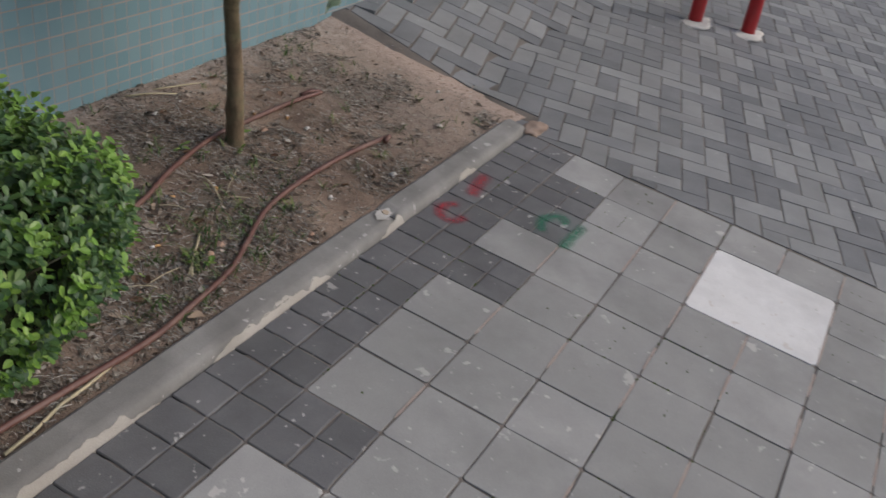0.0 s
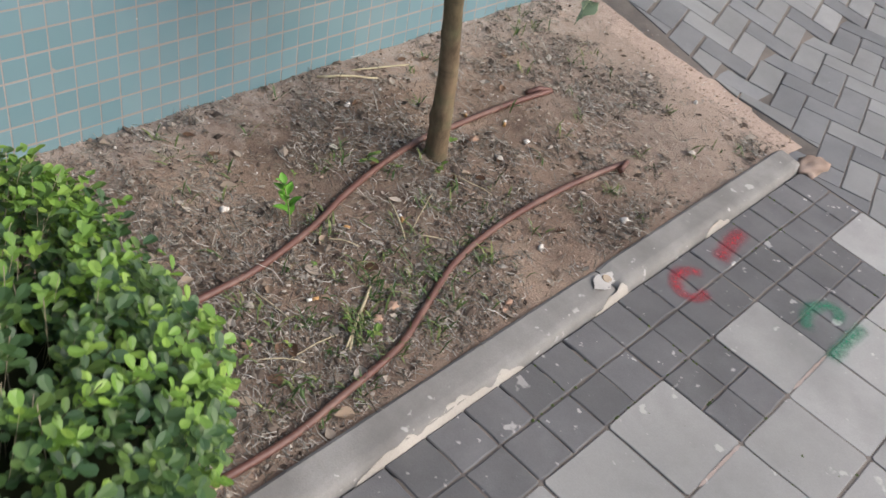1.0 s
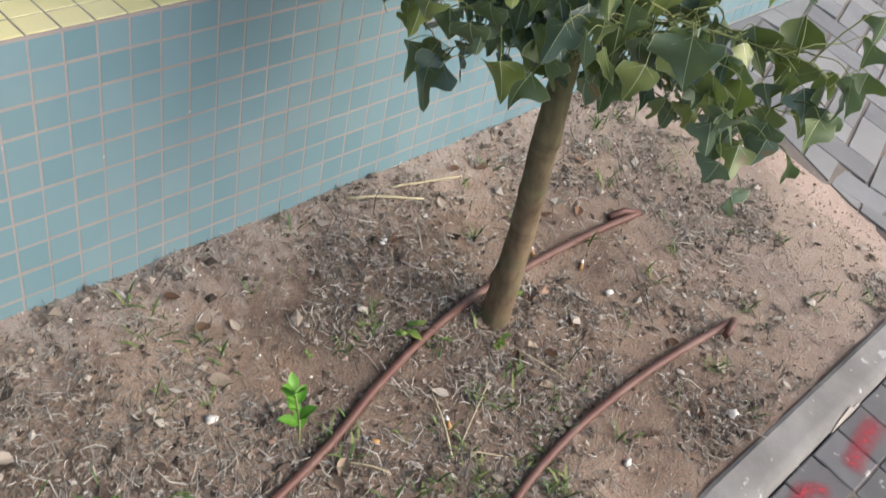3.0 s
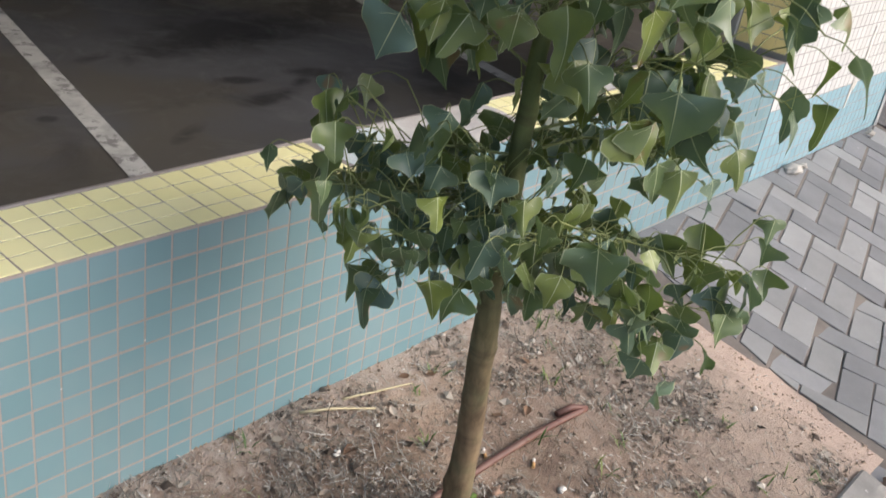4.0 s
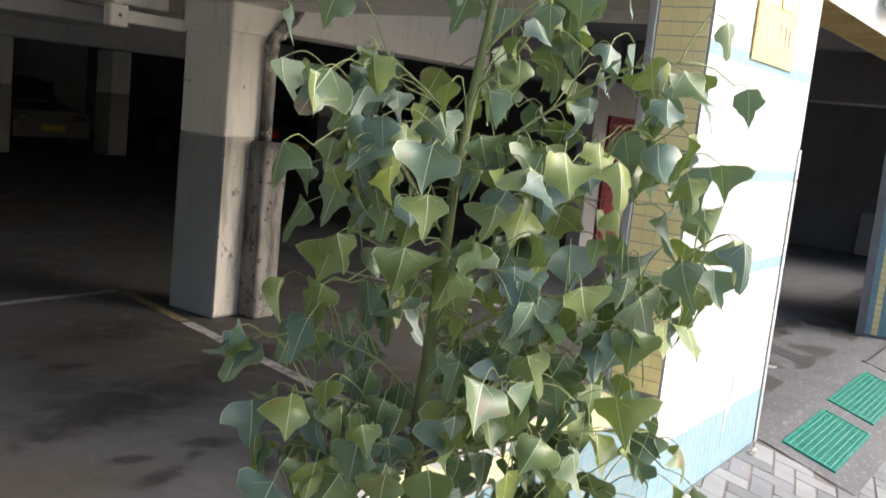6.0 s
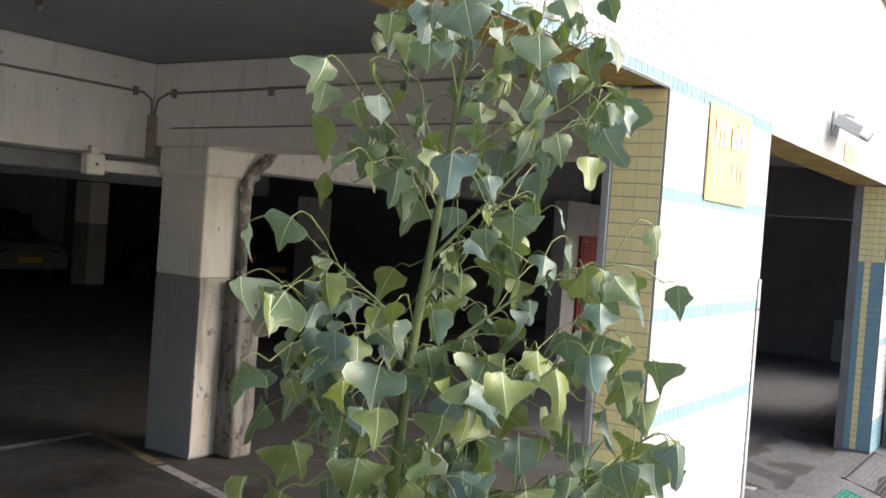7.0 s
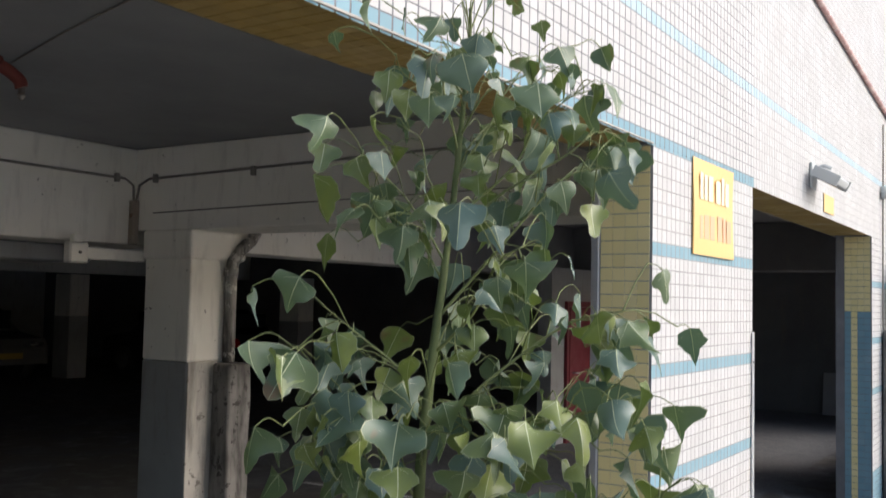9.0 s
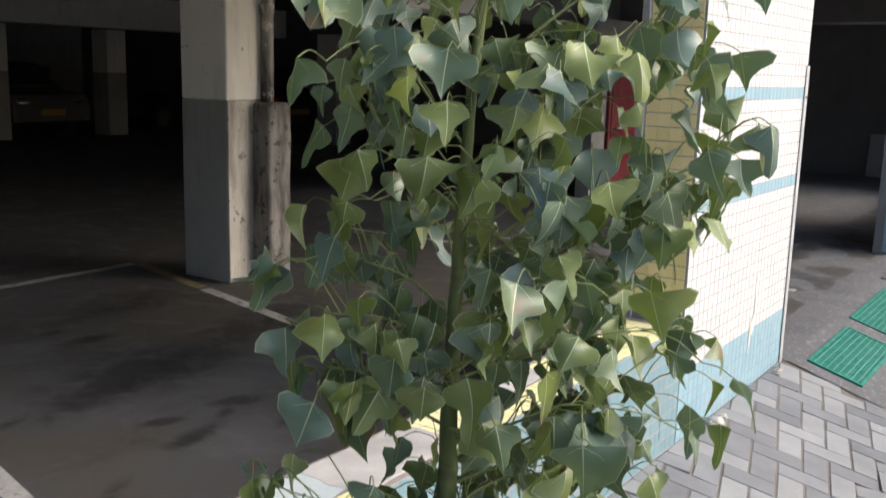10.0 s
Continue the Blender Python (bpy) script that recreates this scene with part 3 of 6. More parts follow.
def paint(name, c0, c1, peel=(0.2, 0.17, 0.14), at=0.66, rough=0.75, streak=0.55):
    """Old emulsion on concrete with runs and flaking."""
    m = material(name, c0, rough, spec=0.3)
    v, vs = coords(m), coords(m, (1, 1, 0.18))
    col = ramp(m, noise_tex(m, v, 1.6, 5.0, 0.6), [(0.3, c0), (0.7, c1)])
    runs = noise_tex(m, vs, 9.0, 5.0, 0.65)
    col = blend(m, grey(m, runs, at - 0.12, at + 0.1, 0.0, streak), col, peel)
    flake = noise_tex(m, v, 14.0, 6.0, 0.7)
    col = blend(m, grey(m, flake, at, at + 0.02, 0.0, 0.8), col, peel)
    set_base(m, col)
    set_bump(m, flake, 0.3, 0.004)
    return m


M_CREAM = paint("cream_paint", (0.78, 0.75, 0.66), (0.85, 0.82, 0.74), streak=0.28)
M_GREYPAINT = paint("grey_paint", (0.27, 0.27, 0.265), (0.35, 0.35, 0.34))
M_CEIL = paint("ceiling_paint", (0.24, 0.245, 0.255), (0.30, 0.305, 0.31), (0.2, 0.2, 0.2), 0.72)
M_DARKWALL = paint("dark_wall", (0.52, 0.52, 0.51), (0.60, 0.60, 0.58))
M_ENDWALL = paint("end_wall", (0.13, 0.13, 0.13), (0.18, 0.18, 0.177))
M_STAIN = paint("stained_concrete", (0.085, 0.080, 0.072), (0.30, 0.285, 0.262), (0.045, 0.040, 0.035), 0.575, streak=0.9)
M_BLACKPIPE = paint("peeling_pipe", (0.06, 0.055, 0.05), (0.09, 0.085, 0.08), (0.62, 0.59, 0.53), 0.55)
M_LINE = paint("line_paint", (0.42, 0.42, 0.40), (0.5, 0.5, 0.48), (0.16, 0.155, 0.15), 0.56)
M_LINE_Y = paint("yellow_line", (0.30, 0.23, 0.10), (0.36, 0.28, 0.13), (0.12, 0.11, 0.10), 0.55)

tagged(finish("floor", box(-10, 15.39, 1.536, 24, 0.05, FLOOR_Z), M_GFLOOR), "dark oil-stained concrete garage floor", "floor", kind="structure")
tagged(finish("ceiling", box(-10, 15.39, 1.646, 24, 3.02, 3.3), M_CEIL), "grey painted concrete garage ceiling", "ceiling", kind="structure")
tagged(finish("wall_back", box(-10, 15.39, 24, 24.3, 0, 3.3), M_DARKWALL), "dark far garage wall", "wall", kind="structure")
# unseen side wall; the long opening above its breast wall is added for light
for y0, y1, z0, z1 in ((1.6, 9.0, 0, 3.3), (9.001, 21.999, 0, 1.2), (9.001, 21.999, 2.7, 3.3), (22.0, 24.3, 0, 3.3)):
    tagged(finish("wall_left", box(-10.3, -10, y0, y1, z0, z1), M_DARKWALL), "dark unseen garage side wall, long opening added for light", "wall", kind="structure")
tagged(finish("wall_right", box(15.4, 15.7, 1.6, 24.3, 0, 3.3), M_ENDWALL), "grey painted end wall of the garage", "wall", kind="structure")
tagged(finish("upper_storeys", box(-9.0, 15.7, 1.65, 24.3, 3.31, 8.99), M_WHITEWASH), "plain white storeys above the garage", "building", kind="structure")
tagged(finish("roof", box(-9.2, 15.9, 1.25, 24.5, 9.001, 9.2, 0.02), M_KERB), "flat concrete roof slab", "roof", kind="structure")

BEAM_Y = 5.40
COL_X, COL_Y = 3.37, 4.83


def beam(name, x0, x1, y0, y1, z0, z1, label, mat=M_CREAM):
    return tagged(finish(name, box(x0, x1, y0, y1, z0, z1, 0.012, 2), mat), label, "beam", kind="structure")


beam("beam_long", -10, 7.40, BEAM_Y, BEAM_Y + 0.40, 2.34, 3.019, "cream painted concrete beam across the garage")
# entrance-bay half takes the end wall's darker colour in place of shade
beam("beam_long", 7.402, 15.39, BEAM_Y, BEAM_Y + 0.40, 2.34, 3.019, "concrete beam coloured darker for the dim entrance bay", M_ENDWALL)
beam("beam_cross", COL_X - 0.02, COL_X + 0.48, 1.65, BEAM_Y - 0.003, 2.44, 3.018, "cream painted concrete cross beam")
beam("beam_cross", -4.7, -4.2, 1.65, BEAM_Y - 0.003, 2.44, 3.018, "cream painted concrete cross beam")
# same dark colour here, the bay's dimness put into the paint
beam("beam_cross", 10.6, 11.1, 1.65, BEAM_Y - 0.003, 2.44, 3.018, "concrete cross beam coloured darker for the dim bay", M_ENDWALL)
beam("beam_long", -10, 15.39, 16.05, 16.45, 2.40, 3.019, "cream painted concrete beam across the garage")
tagged(finish("ledge", box(-10, COL_X - 0.05, BEAM_Y + 0.42, BEAM_Y + 1.1, 2.22, 2.34, 0.01), M_GREYPAINT), "grey concrete ledge behind the beam", "beam", kind="structure")


M_SKIM = paint("worn_cream", (0.42, 0.40, 0.355), (0.60, 0.575, 0.51), (0.17, 0.15, 0.125), 0.60, streak=0.7)


def column(x, y, w, d, detailed=False):
    """A square column, cream above and grey below shoulder height, on a thick coat of old paint."""
    col = empty("column", x, y, FLOOR_Z)
    split = 1.545 - FLOOR_Z
    top = 2.441 - FLOOR_Z if detailed else 2.39 - FLOOR_Z
    part("lower_shaft", box(0, w, 0, d, 0, split, 0.014, 2), [M_GREYPAINT], col, "grey painted lower half")
    part("upper_shaft", box(0.001, w - 0.001, 0.001, d - 0.001, split, top, 0.014, 2), M_CREAM, col, "cream painted upper half")
    if detailed:
        # the street face is cream all the way down
        part("face_skim", box(0.004, w - 0.16, -0.006, 0.02, 0.02, split, 0.003), M_SKIM, col, "cream face worn at the edges")
        part("corbel", box(-0.03, w + 0.06, -0.03, d, top - 0.20, top, 0.02, 2), M_CREAM, col, "thickened head of the column")
    return tagged(col, "square concrete column painted cream over grey", "column", kind="structure")


column(COL_X, COL_Y, 0.43, 0.46, True)
for cx, cy in ((-4.65, 4.9), (10.65, 4.9), (8.35, 16.6), (12.9, 12.3), (-1.4, 13.4), (-6.3, 13.4), (10.9, 16.6), (2.9, 18.5), (-1.0, 18.5)):
    column(cx, cy, 0.45, 0.5)

# rainwater pipe at the column, boxed in rough concrete below
pipe = empty("rainwater_pipe", COL_X + 0.335, COL_Y - 0.04, FLOOR_Z)
bm = tube_into(bmesh.new(), [(0, 0, 1.2), (0, 0, 1.86), (0.01, -0.005, 1.94), (0.07, -0.02, 2.03), (0.16, -0.03, 2.10), (0.20, -0.03, 2.16)], 0.044, 14)
part("pipe_run", bm, M_BLACKPIPE, pipe, "black pipe with flaking white paint")
bm = tube_into(bmesh.new(), [(0, 0, 1.84), (0, 0, 1.90)], 0.052, 14)
part("pipe_collar", bm, M_BLACKPIPE, pipe)
bm = box(-0.11, 0.105, -0.13, 0.10, 0.0, 1.24, 0.03, 3)
bmesh.ops.subdivide_edges(bm, edges=bm.edges[:], cuts=4, use_grid_fill=True)
for v in bm.verts:
    if v.co.z > 0.02:
        v.co += 0.016 * Vector((noise.noise(v.co * 6), noise.noise(v.co * 6 + Vector((5, 0, 0))), 0.3 * noise.noise(v.co * 5)))
part("concrete_casing", bm, M_STAIN, pipe, "rough stained concrete casing", smooth=True)
tagged(pipe, "peeling rainwater pipe cased in stained concrete", "pipe")

# conduit round the beams, with its drop and clips
M_CONDUIT = material("conduit", (0.24, 0.22, 0.19), 0.65, 0.1)
M_DROP = paint("rusty_tan", (0.30, 0.255, 0.20), (0.40, 0.35, 0.28), (0.20, 0.12, 0.07), 0.6)
con = empty("conduit", COL_X - 0.02, BEAM_Y, 2.80)
part("conduit_run", tube_into(bmesh.new(), [(-9, -0.012, 0.02), (-0.10, -0.012, 0.0), (-0.03, -0.014, -0.04), (-0.02, -0.014, -0.16)], 0.0085, 8), M_CONDUIT, con)
part("conduit_run", tube_into(bmesh.new(), [(-0.012, -3.6, 0.06), (-0.012, -0.16, 0.0), (-0.014, -0.06, -0.04), (-0.016, -0.03, -0.16)], 0.0085, 8), M_CONDUIT, con)
part("conduit_drop", box(-0.055, -0.005, -0.06, -0.004, -0.46, -0.15, 0.005), M_DROP, con, "rusty square drop box")
part("conduit_run", tube_into(bmesh.new(), [(-0.004, -3.6, -0.19), (-0.004, -0.2, -0.24)], 0.0045, 6), M_CONDUIT, con)
for dx, dy in ((-0.17, -0.012), (-1.9, -0.012), (-0.012, -0.22), (-0.012, -1.15), (-0.012, -2.2)):
    part("clip", box(dx - 0.016, dx + 0.016, dy - 0.018, dy + 0.012, -0.03, 0.03, 0.004), M_CONDUIT, con)
tagged(con, "thin steel conduit clipped along the beams", "conduit")
brk = empty("pipe_bracket", COL_X - 0.35, BEAM_Y - 0.10, 2.36)
part("arm", box(-0.20, 0.36, 0, 0.05, -0.14, -0.06, 0.006), M_CREAM, brk)
part("plate", box(-0.26, -0.12, -0.02, 0.06, -0.17, -0.03, 0.01), M_CREAM, brk)
part("bolt", blob(-0.19, -0.025, -0.10, 0.012, 0.01, 0.012, 1, 0.0), M_CONDUIT, brk)
part("hanger", box(-0.22, -0.16, 0, 0.05, -0.04, 0.02, 0.004), M_CREAM, brk)
tagged(brk, "painted steel bracket beside the column head", "bracket")

# joint across the ceiling, and the red sprinkler arm
tagged(finish("ceiling_joint", tube_into(bmesh.new(), [(1.0, 2.4, 3.016), (1.2, 3.2, 3.016), (1.85, 5.39, 3.016)], 0.004, 6), M_CONDUIT), "dark crack line along the ceiling", "joint", kind="structure")
M_REDPIPE = paint("red_pipe", (0.12, 0.028, 0.022), (0.17, 0.04, 0.03), (0.07, 0.03, 0.025), 0.62, 0.6)
spr = empty("sprinkler", 1.30, 3.62, 2.93)
part("supply_pipe", tube_into(bmesh.new(), spline([(-3.2, 1.25, 0.04), (-0.4, 0.15, 0.03), (-0.12, 0.05, 0.02), (-0.02, 0.008, -0.03), (0, 0, -0.07)], 6), 0.028, 10), M_REDPIPE, spr, "dull red supply pipe")
part("nozzle", tube_into(bmesh.new(), [(0, 0, -0.06), (0, 0, -0.10), (0, 0, -0.102), (0, 0, -0.125)], [0.016, 0.012, 0.02, 0.006], 8), M_CONDUIT, spr)
part("support", tube_into(bmesh.new(), [(-0.4, 0.15, 0.03), (-0.4, 0.15, 0.09)], 0.008, 6), M_CONDUIT, spr)
tagged(spr, "red sprinkler pipe with nozzle under the ceiling", "sprinkler")


def strip(name, p, q, width, mat, label, z=FLOOR_Z + 0.003):
    p, q = Vector(p), Vector(q)
    d = (q - p).normalized()
    s = Vector((-d.y, d.x)) * width / 2
    bm = bmesh.new()
    n = 30
    last = None
    for i in range(n + 1):
        c = p + (q - p) * i / n
        j = 0.004 * noise.noise(Vector((c.x * 9, c.y * 9, 0)))
        pr = [bm.verts.new((c.x + s.x * k + s.x * j, c.y + s.y * k, z)) for k in (1, -1)]
        if last:
            bm.faces.new((last[0], last[1], pr[1], pr[0]))
        last = pr
    return tagged(finish(name, bm, mat), label, "road marking", kind="structure")


strip("bay_line", (0.36, 1.56), (1.25, 5.70), 0.085, M_LINE, "worn white bay line on the garage floor")
strip("bay_line", (-6.0, 5.72), (3.35, 5.86), 0.085, M_LINE, "worn white line across the bays")
strip("bay_line", (2.42, 1.56), (3.16, 4.84), 0.085, M_LINE, "worn white bay line on the garage floor")
strip("bay_line", (3.17, 4.88), (3.38, 5.80), 0.085, M_LINE_Y, "scuffed yellow line by the column")
strip("bay_line", (5.9, 1.7), (5.7, 5.8), 0.085, M_LINE, "worn white bay line on the garage floor")

# red steel door on the far side, seen past the jamb
M_RED = material("red_gloss", (0.15, 0.010, 0.020), 0.4)
set_rough(M_RED, grey(M_RED, noise_tex(M_RED, coords(M_RED), 6.0), 0.3, 0.7, 0.3, 0.55))
tagged(finish("wall_inner", box(9.2, 10.58, 5.02, 5.2, FLOOR_Z, 2.43), M_GREYPAINT), "grey wall round the red door", "wall", kind="structure")
rd = empty("red_door", 9.62, 5.0, FLOOR_Z)
part("leaf", box(0, 0.78, -0.03, 0.018, 0.01, 1.66, 0.006), M_RED, rd)
part("frame", add_box(add_box(add_box(bmesh.new(), -0.06, -0.003, -0.02, 0.019, 0, 1.73), 0.783, 0.84, -0.02, 0.019, 0, 1.73), -0.003, 0.783, -0.02, 0.019, 1.665, 1.73), M_RED, rd)
part("handle", tube_into(bmesh.new(), [(0.08, -0.03, 0.85), (0.08, -0.075, 0.85), (0.19, -0.075, 0.85)], 0.01, 8), M_STEEL, rd, "steel lever")
tagged(rd, "dark red steel door in a red frame", "door")

# boards leaning inside the vehicle entrance
M_BOARD = paint("board", (0.34, 0.34, 0.335), (0.42, 0.42, 0.41))
bo = finish("board", box(0, 0.5, -0.01, 0.012, 0, 0.68, 0.004), M_BOARD)
bo.matrix_basis = pose(15.25, 3.15, FLOOR_Z, -9, 0, -90)
tagged(bo, "grey board leaning against the far wall", "board")

# ---- parked cars in the dark of the garage ----
M_TYRE = material("tyre", (0.02, 0.02, 0.02), 0.8)
M_RIM = material("rim", (0.45, 0.45, 0.46), 0.25, 0.8)
M_GLASS = material("car_glass", (0.02, 0.025, 0.03), 0.08)
M_TAIL = material("tail_lens", (0.35, 0.01, 0.01), 0.2)
M_PLATE = material("plate_yellow", (0.30, 0.20, 0.03), 0.4)


def car(x, y, turn, colour, label):
    c = empty("car", x, y, FLOOR_Z)
    c.rotation_euler = (0, 0, radians(turn))
    m = material("car_paint", colour, 0.25, 0.1)
    L, W = 4.1, 1.68
    prof = [(-2.05, 0.30), (-2.05, 0.62), (-1.95, 0.80), (-1.15, 0.92), (-0.55, 1.40), (0.9, 1.43), (1.62, 1.0), (2.0, 0.95), (2.05, 0.6), (2.03, 0.30)]
    bm = bmesh.new()
    sec = []
    for u in (-1, -0.93, 0.93, 1):
        k = 0.94 if abs(u) == 1 else 1.0
        sec.append([bm.verts.new((px * (0.995 if abs(u) == 1 else 1), u * W / 2 * (1 if pz < 0.95 else 0.86), 0.3 + (pz - 0.3) * k)) for px, pz in prof])
    for a, b in zip(sec, sec[1:]):
        for i in range(len(prof)):
            j = (i + 1) % len(prof)
            bm.faces.new((a[i], a[j], b[j], b[i]))
    bm.faces.new(sec[0])
    bm.faces.new(sec[-1][::-1])
    bmesh.ops.recalc_face_normals(bm, faces=bm.faces[:])
    part("body", bm, m, c, smooth=False)
    for sx in (-1.28, 1.30):
        for sy in (-1, 1):
            w = part("wheel", tube_into(bmesh.new(), [(sx, sy * 0.64, 0.30), (sx, sy * 0.86, 0.30)], 0.30, 20), M_TYRE, c)
            part("rim", tube_into(bmesh.new(), [(sx, sy * 0.855, 0.30), (sx, sy * 0.872, 0.30)], 0.19, 16), M_RIM, w)
    part("rear_window", box(1.0, 1.53, -0.60, 0.60, 1.07, 1.36), M_GLASS, c)
    part("windscreen", box(-1.10, -0.60, -0.62, 0.62, 0.97, 1.34), M_GLASS, c)
    for sy in (-1, 1):
        part("side_window", box(-0.62, 0.95, sy * 0.70 - 0.04, sy * 0.70 + 0.04, 1.0, 1.36), M_GLASS, c)
        part("headlight", blob(-2.0, sy * 0.60, 0.68, 0.07, 0.17, 0.07, 2, 0.05), M_RIM, c, "clear headlight")
        part("tail_light", blob(2.01, sy * 0.66, 0.78, 0.05, 0.11, 0.10, 2, 0.05), M_TAIL, c, "red tail light")
    part("number_plate", box(2.045, 2.06, -0.26, 0.26, 0.52, 0.63), M_PLATE, c, "yellow plate")
    part("number_plate", box(-2.06, -2.045, -0.26, 0.26, 0.42, 0.53), M_PLATE, c, "yellow plate")
    return tagged(c, label, "car")


car(13.3, 15.6, 268, (0.04, 0.04, 0.045), "dark grey hatchback parked in the unlit garage")
car(9.75, 18.9, 92, (0.12, 0.12, 0.12), "silver hatchback parked in the unlit garage")
car(7.4, 18.4, 92, (0.03, 0.055, 0.07), "dark blue hatchback parked in the unlit garage")


# ---- on the facade ----
M_SIGN = material("sign_orange", (0.78, 0.50, 0.19), 0.5)
M_SIGN_W = material("sign_white", (0.86, 0.74, 0.50), 0.5)
M_SIGN_P = material("sign_pink", (0.64, 0.40, 0.24), 0.5)
sg = empty("sign", 3.09, WALL_Y - 0.004, 2.225)
bm = bmesh.new()
grid = [[bm.verts.new((0.62 * i / 10, -0.006 - 0.004 * math.sin(2.2 * i / 10 + 0.7 * k), (0.44) * k / 6)) for i in range(11)] for k in range(7)]
back = [[bm.verts.new((0.62 * i / 10, -0.001, 0.44 * k / 6)) for i in range(11)] for k in range(7)]
for k in range(6):
    for i in range(10):
        bm.faces.new((grid[k][i], grid[k][i + 1], grid[k + 1][i + 1], grid[k + 1][i]))
        bm.faces.new((back[k][i], back[k + 1][i], back[k + 1][i + 1], back[k][i + 1]))
for k in range(6):
    bm.faces.new((grid[k][0], grid[k + 1][0], back[k + 1][0], back[k][0]))
    bm.faces.new((grid[k][10], back[k][10], back[k + 1][10], grid[k + 1][10]))
for i in range(10):
    bm.faces.new((grid[6][i], grid[6][i + 1], back[6][i + 1], back[6][i]))
    bm.faces.new((grid[0][i], back[0][i], back[0][i + 1], grid[0][i + 1]))
part("panel", bm, M_SIGN, sg)
rs = random.Random(3)
for z0, h, mat, n in ((0.255, 0.135, M_SIGN_W, 6), (0.075, 0.125, M_SIGN_P, 6)):
    x = 0.08
    for k in range(n):
        w = rs.choice((0.045, 0.06, 0.07))
        if k == 3:
            x += 0.03
        part("bar", box(x, x + w, -0.0108, -0.0095, z0, z0 + h * rs.uniform(0.8, 1.0), 0.0006), mat, sg, "plain bar in place of a letter")
        x += w + 0.016
tagged(sg, "orange sign panel with two lines of pale letters", "sign")

lp = empty("wall_lamp", 5.55, WALL_Y - 0.01, 2.86)
M_LAMPGREY = material("lamp_grey", (0.52, 0.54, 0.53), 0.55, 0.2)
part("wall_plate", box(-0.07, 0.07, -0.012, 0.008, -0.07, 0.10, 0.004), M_LAMPGREY, lp)
part("arm", tube_into(bmesh.new(), [(0, -0.01, 0.06), (0, -0.07, 0.08), (0, -0.12, 0.06)], 0.014, 10), M_LAMPGREY, lp)
TILT = Matrix.Rotation(radians(28), 3, "X")


def tilted(bm):
    bmesh.ops.rotate(bm, verts=bm.verts[:], cent=(0, -0.05, 0.05), matrix=TILT)
    return bm


part("housing", tilted(box(-0.17, 0.17, -0.22, -0.05, 0.0, 0.06, 0.016, 3)), M_LAMPGREY, lp, "grey floodlight housing")
part("lens", tilted(box(-0.15, 0.15, -0.205, -0.065, -0.010, -0.001, 0.003)), material("lamp_lens", (0.22, 0.22, 0.21), 0.2), lp, "frosted lens")
for sx in (-1, 1):
    part("end_cap", tilted(box(sx * 0.177 - 0.006, sx * 0.177 + 0.006, -0.225, -0.045, -0.008, 0.066, 0.004)), M_LAMPGREY, lp, "darker end cap")
tagged(lp, "grey wall floodlight tilted down over the entrance", "lamp")

tg = empty("notice", 6.10, WALL_Y - 0.002, 2.672)
part("panel", box(-0.17, 0.17, -0.006, 0.0, 0.0, 0.13, 0.002), M_SIGN, tg)
tagged(tg, "small faded orange notice under the floodlight", "sign")
wl = empty("cable", 8.5, WALL_Y - 0.02, 2.1)
part("cable_run", tube_into(bmesh.new(), spline([(0.03, 0, 1.62), (0.02, 0, 1.2), (0.0, 0, 0.9), (-0.02, 0, 0.3), (-0.02, 0, -0.25), (0.1, -0.02, -0.32)], 4), 0.008, 6), M_CONDUIT, wl)
part("junction_box", tube_into(bmesh.new(), [(0, 0.015, 0.98), (0, -0.05, 0.98)], 0.06, 14), M_LAMPGREY, wl, "round grey junction box")
tagged(wl, "thin cable with a round junction box on the facade", "cable")

M_RUST = paint("rust", (0.40, 0.24, 0.225), (0.50, 0.32, 0.30), (0.74, 0.66, 0.62), 0.58)
rp = empty("roof_pipe", 5.2, WALL_Y - 0.0215, 4.3)
part("pipe_run", tube_into(bmesh.new(), [(-3.2, 0, 0.11), (4.6, 0, -0.53)], 0.020, 10), M_RUST, rp, "rusty pipe with pale patches")
tagged(rp, "rusty pipe running down across the white facade", "pipe")

# drain grates at the entrance
M_GREEN = material("green_paint", (0.01, 0.19, 0.13), 0.45, 0.2)
set_rough(M_GREEN, grey(M_GREEN, noise_tex(M_GREEN, coords(M_GREEN), 18.0), 0.3, 0.7, 0.35, 0.7))
M_GREEN_L = material("green_edge", (0.16, 0.40, 0.30), 0.5, 0.2)
M_PIT_SHADE = material("pit_shade", (0.015, 0.014, 0.013), 0.9)
M_IRON = material("grate_iron", (0.13, 0.125, 0.12), 0.6, 0.5)


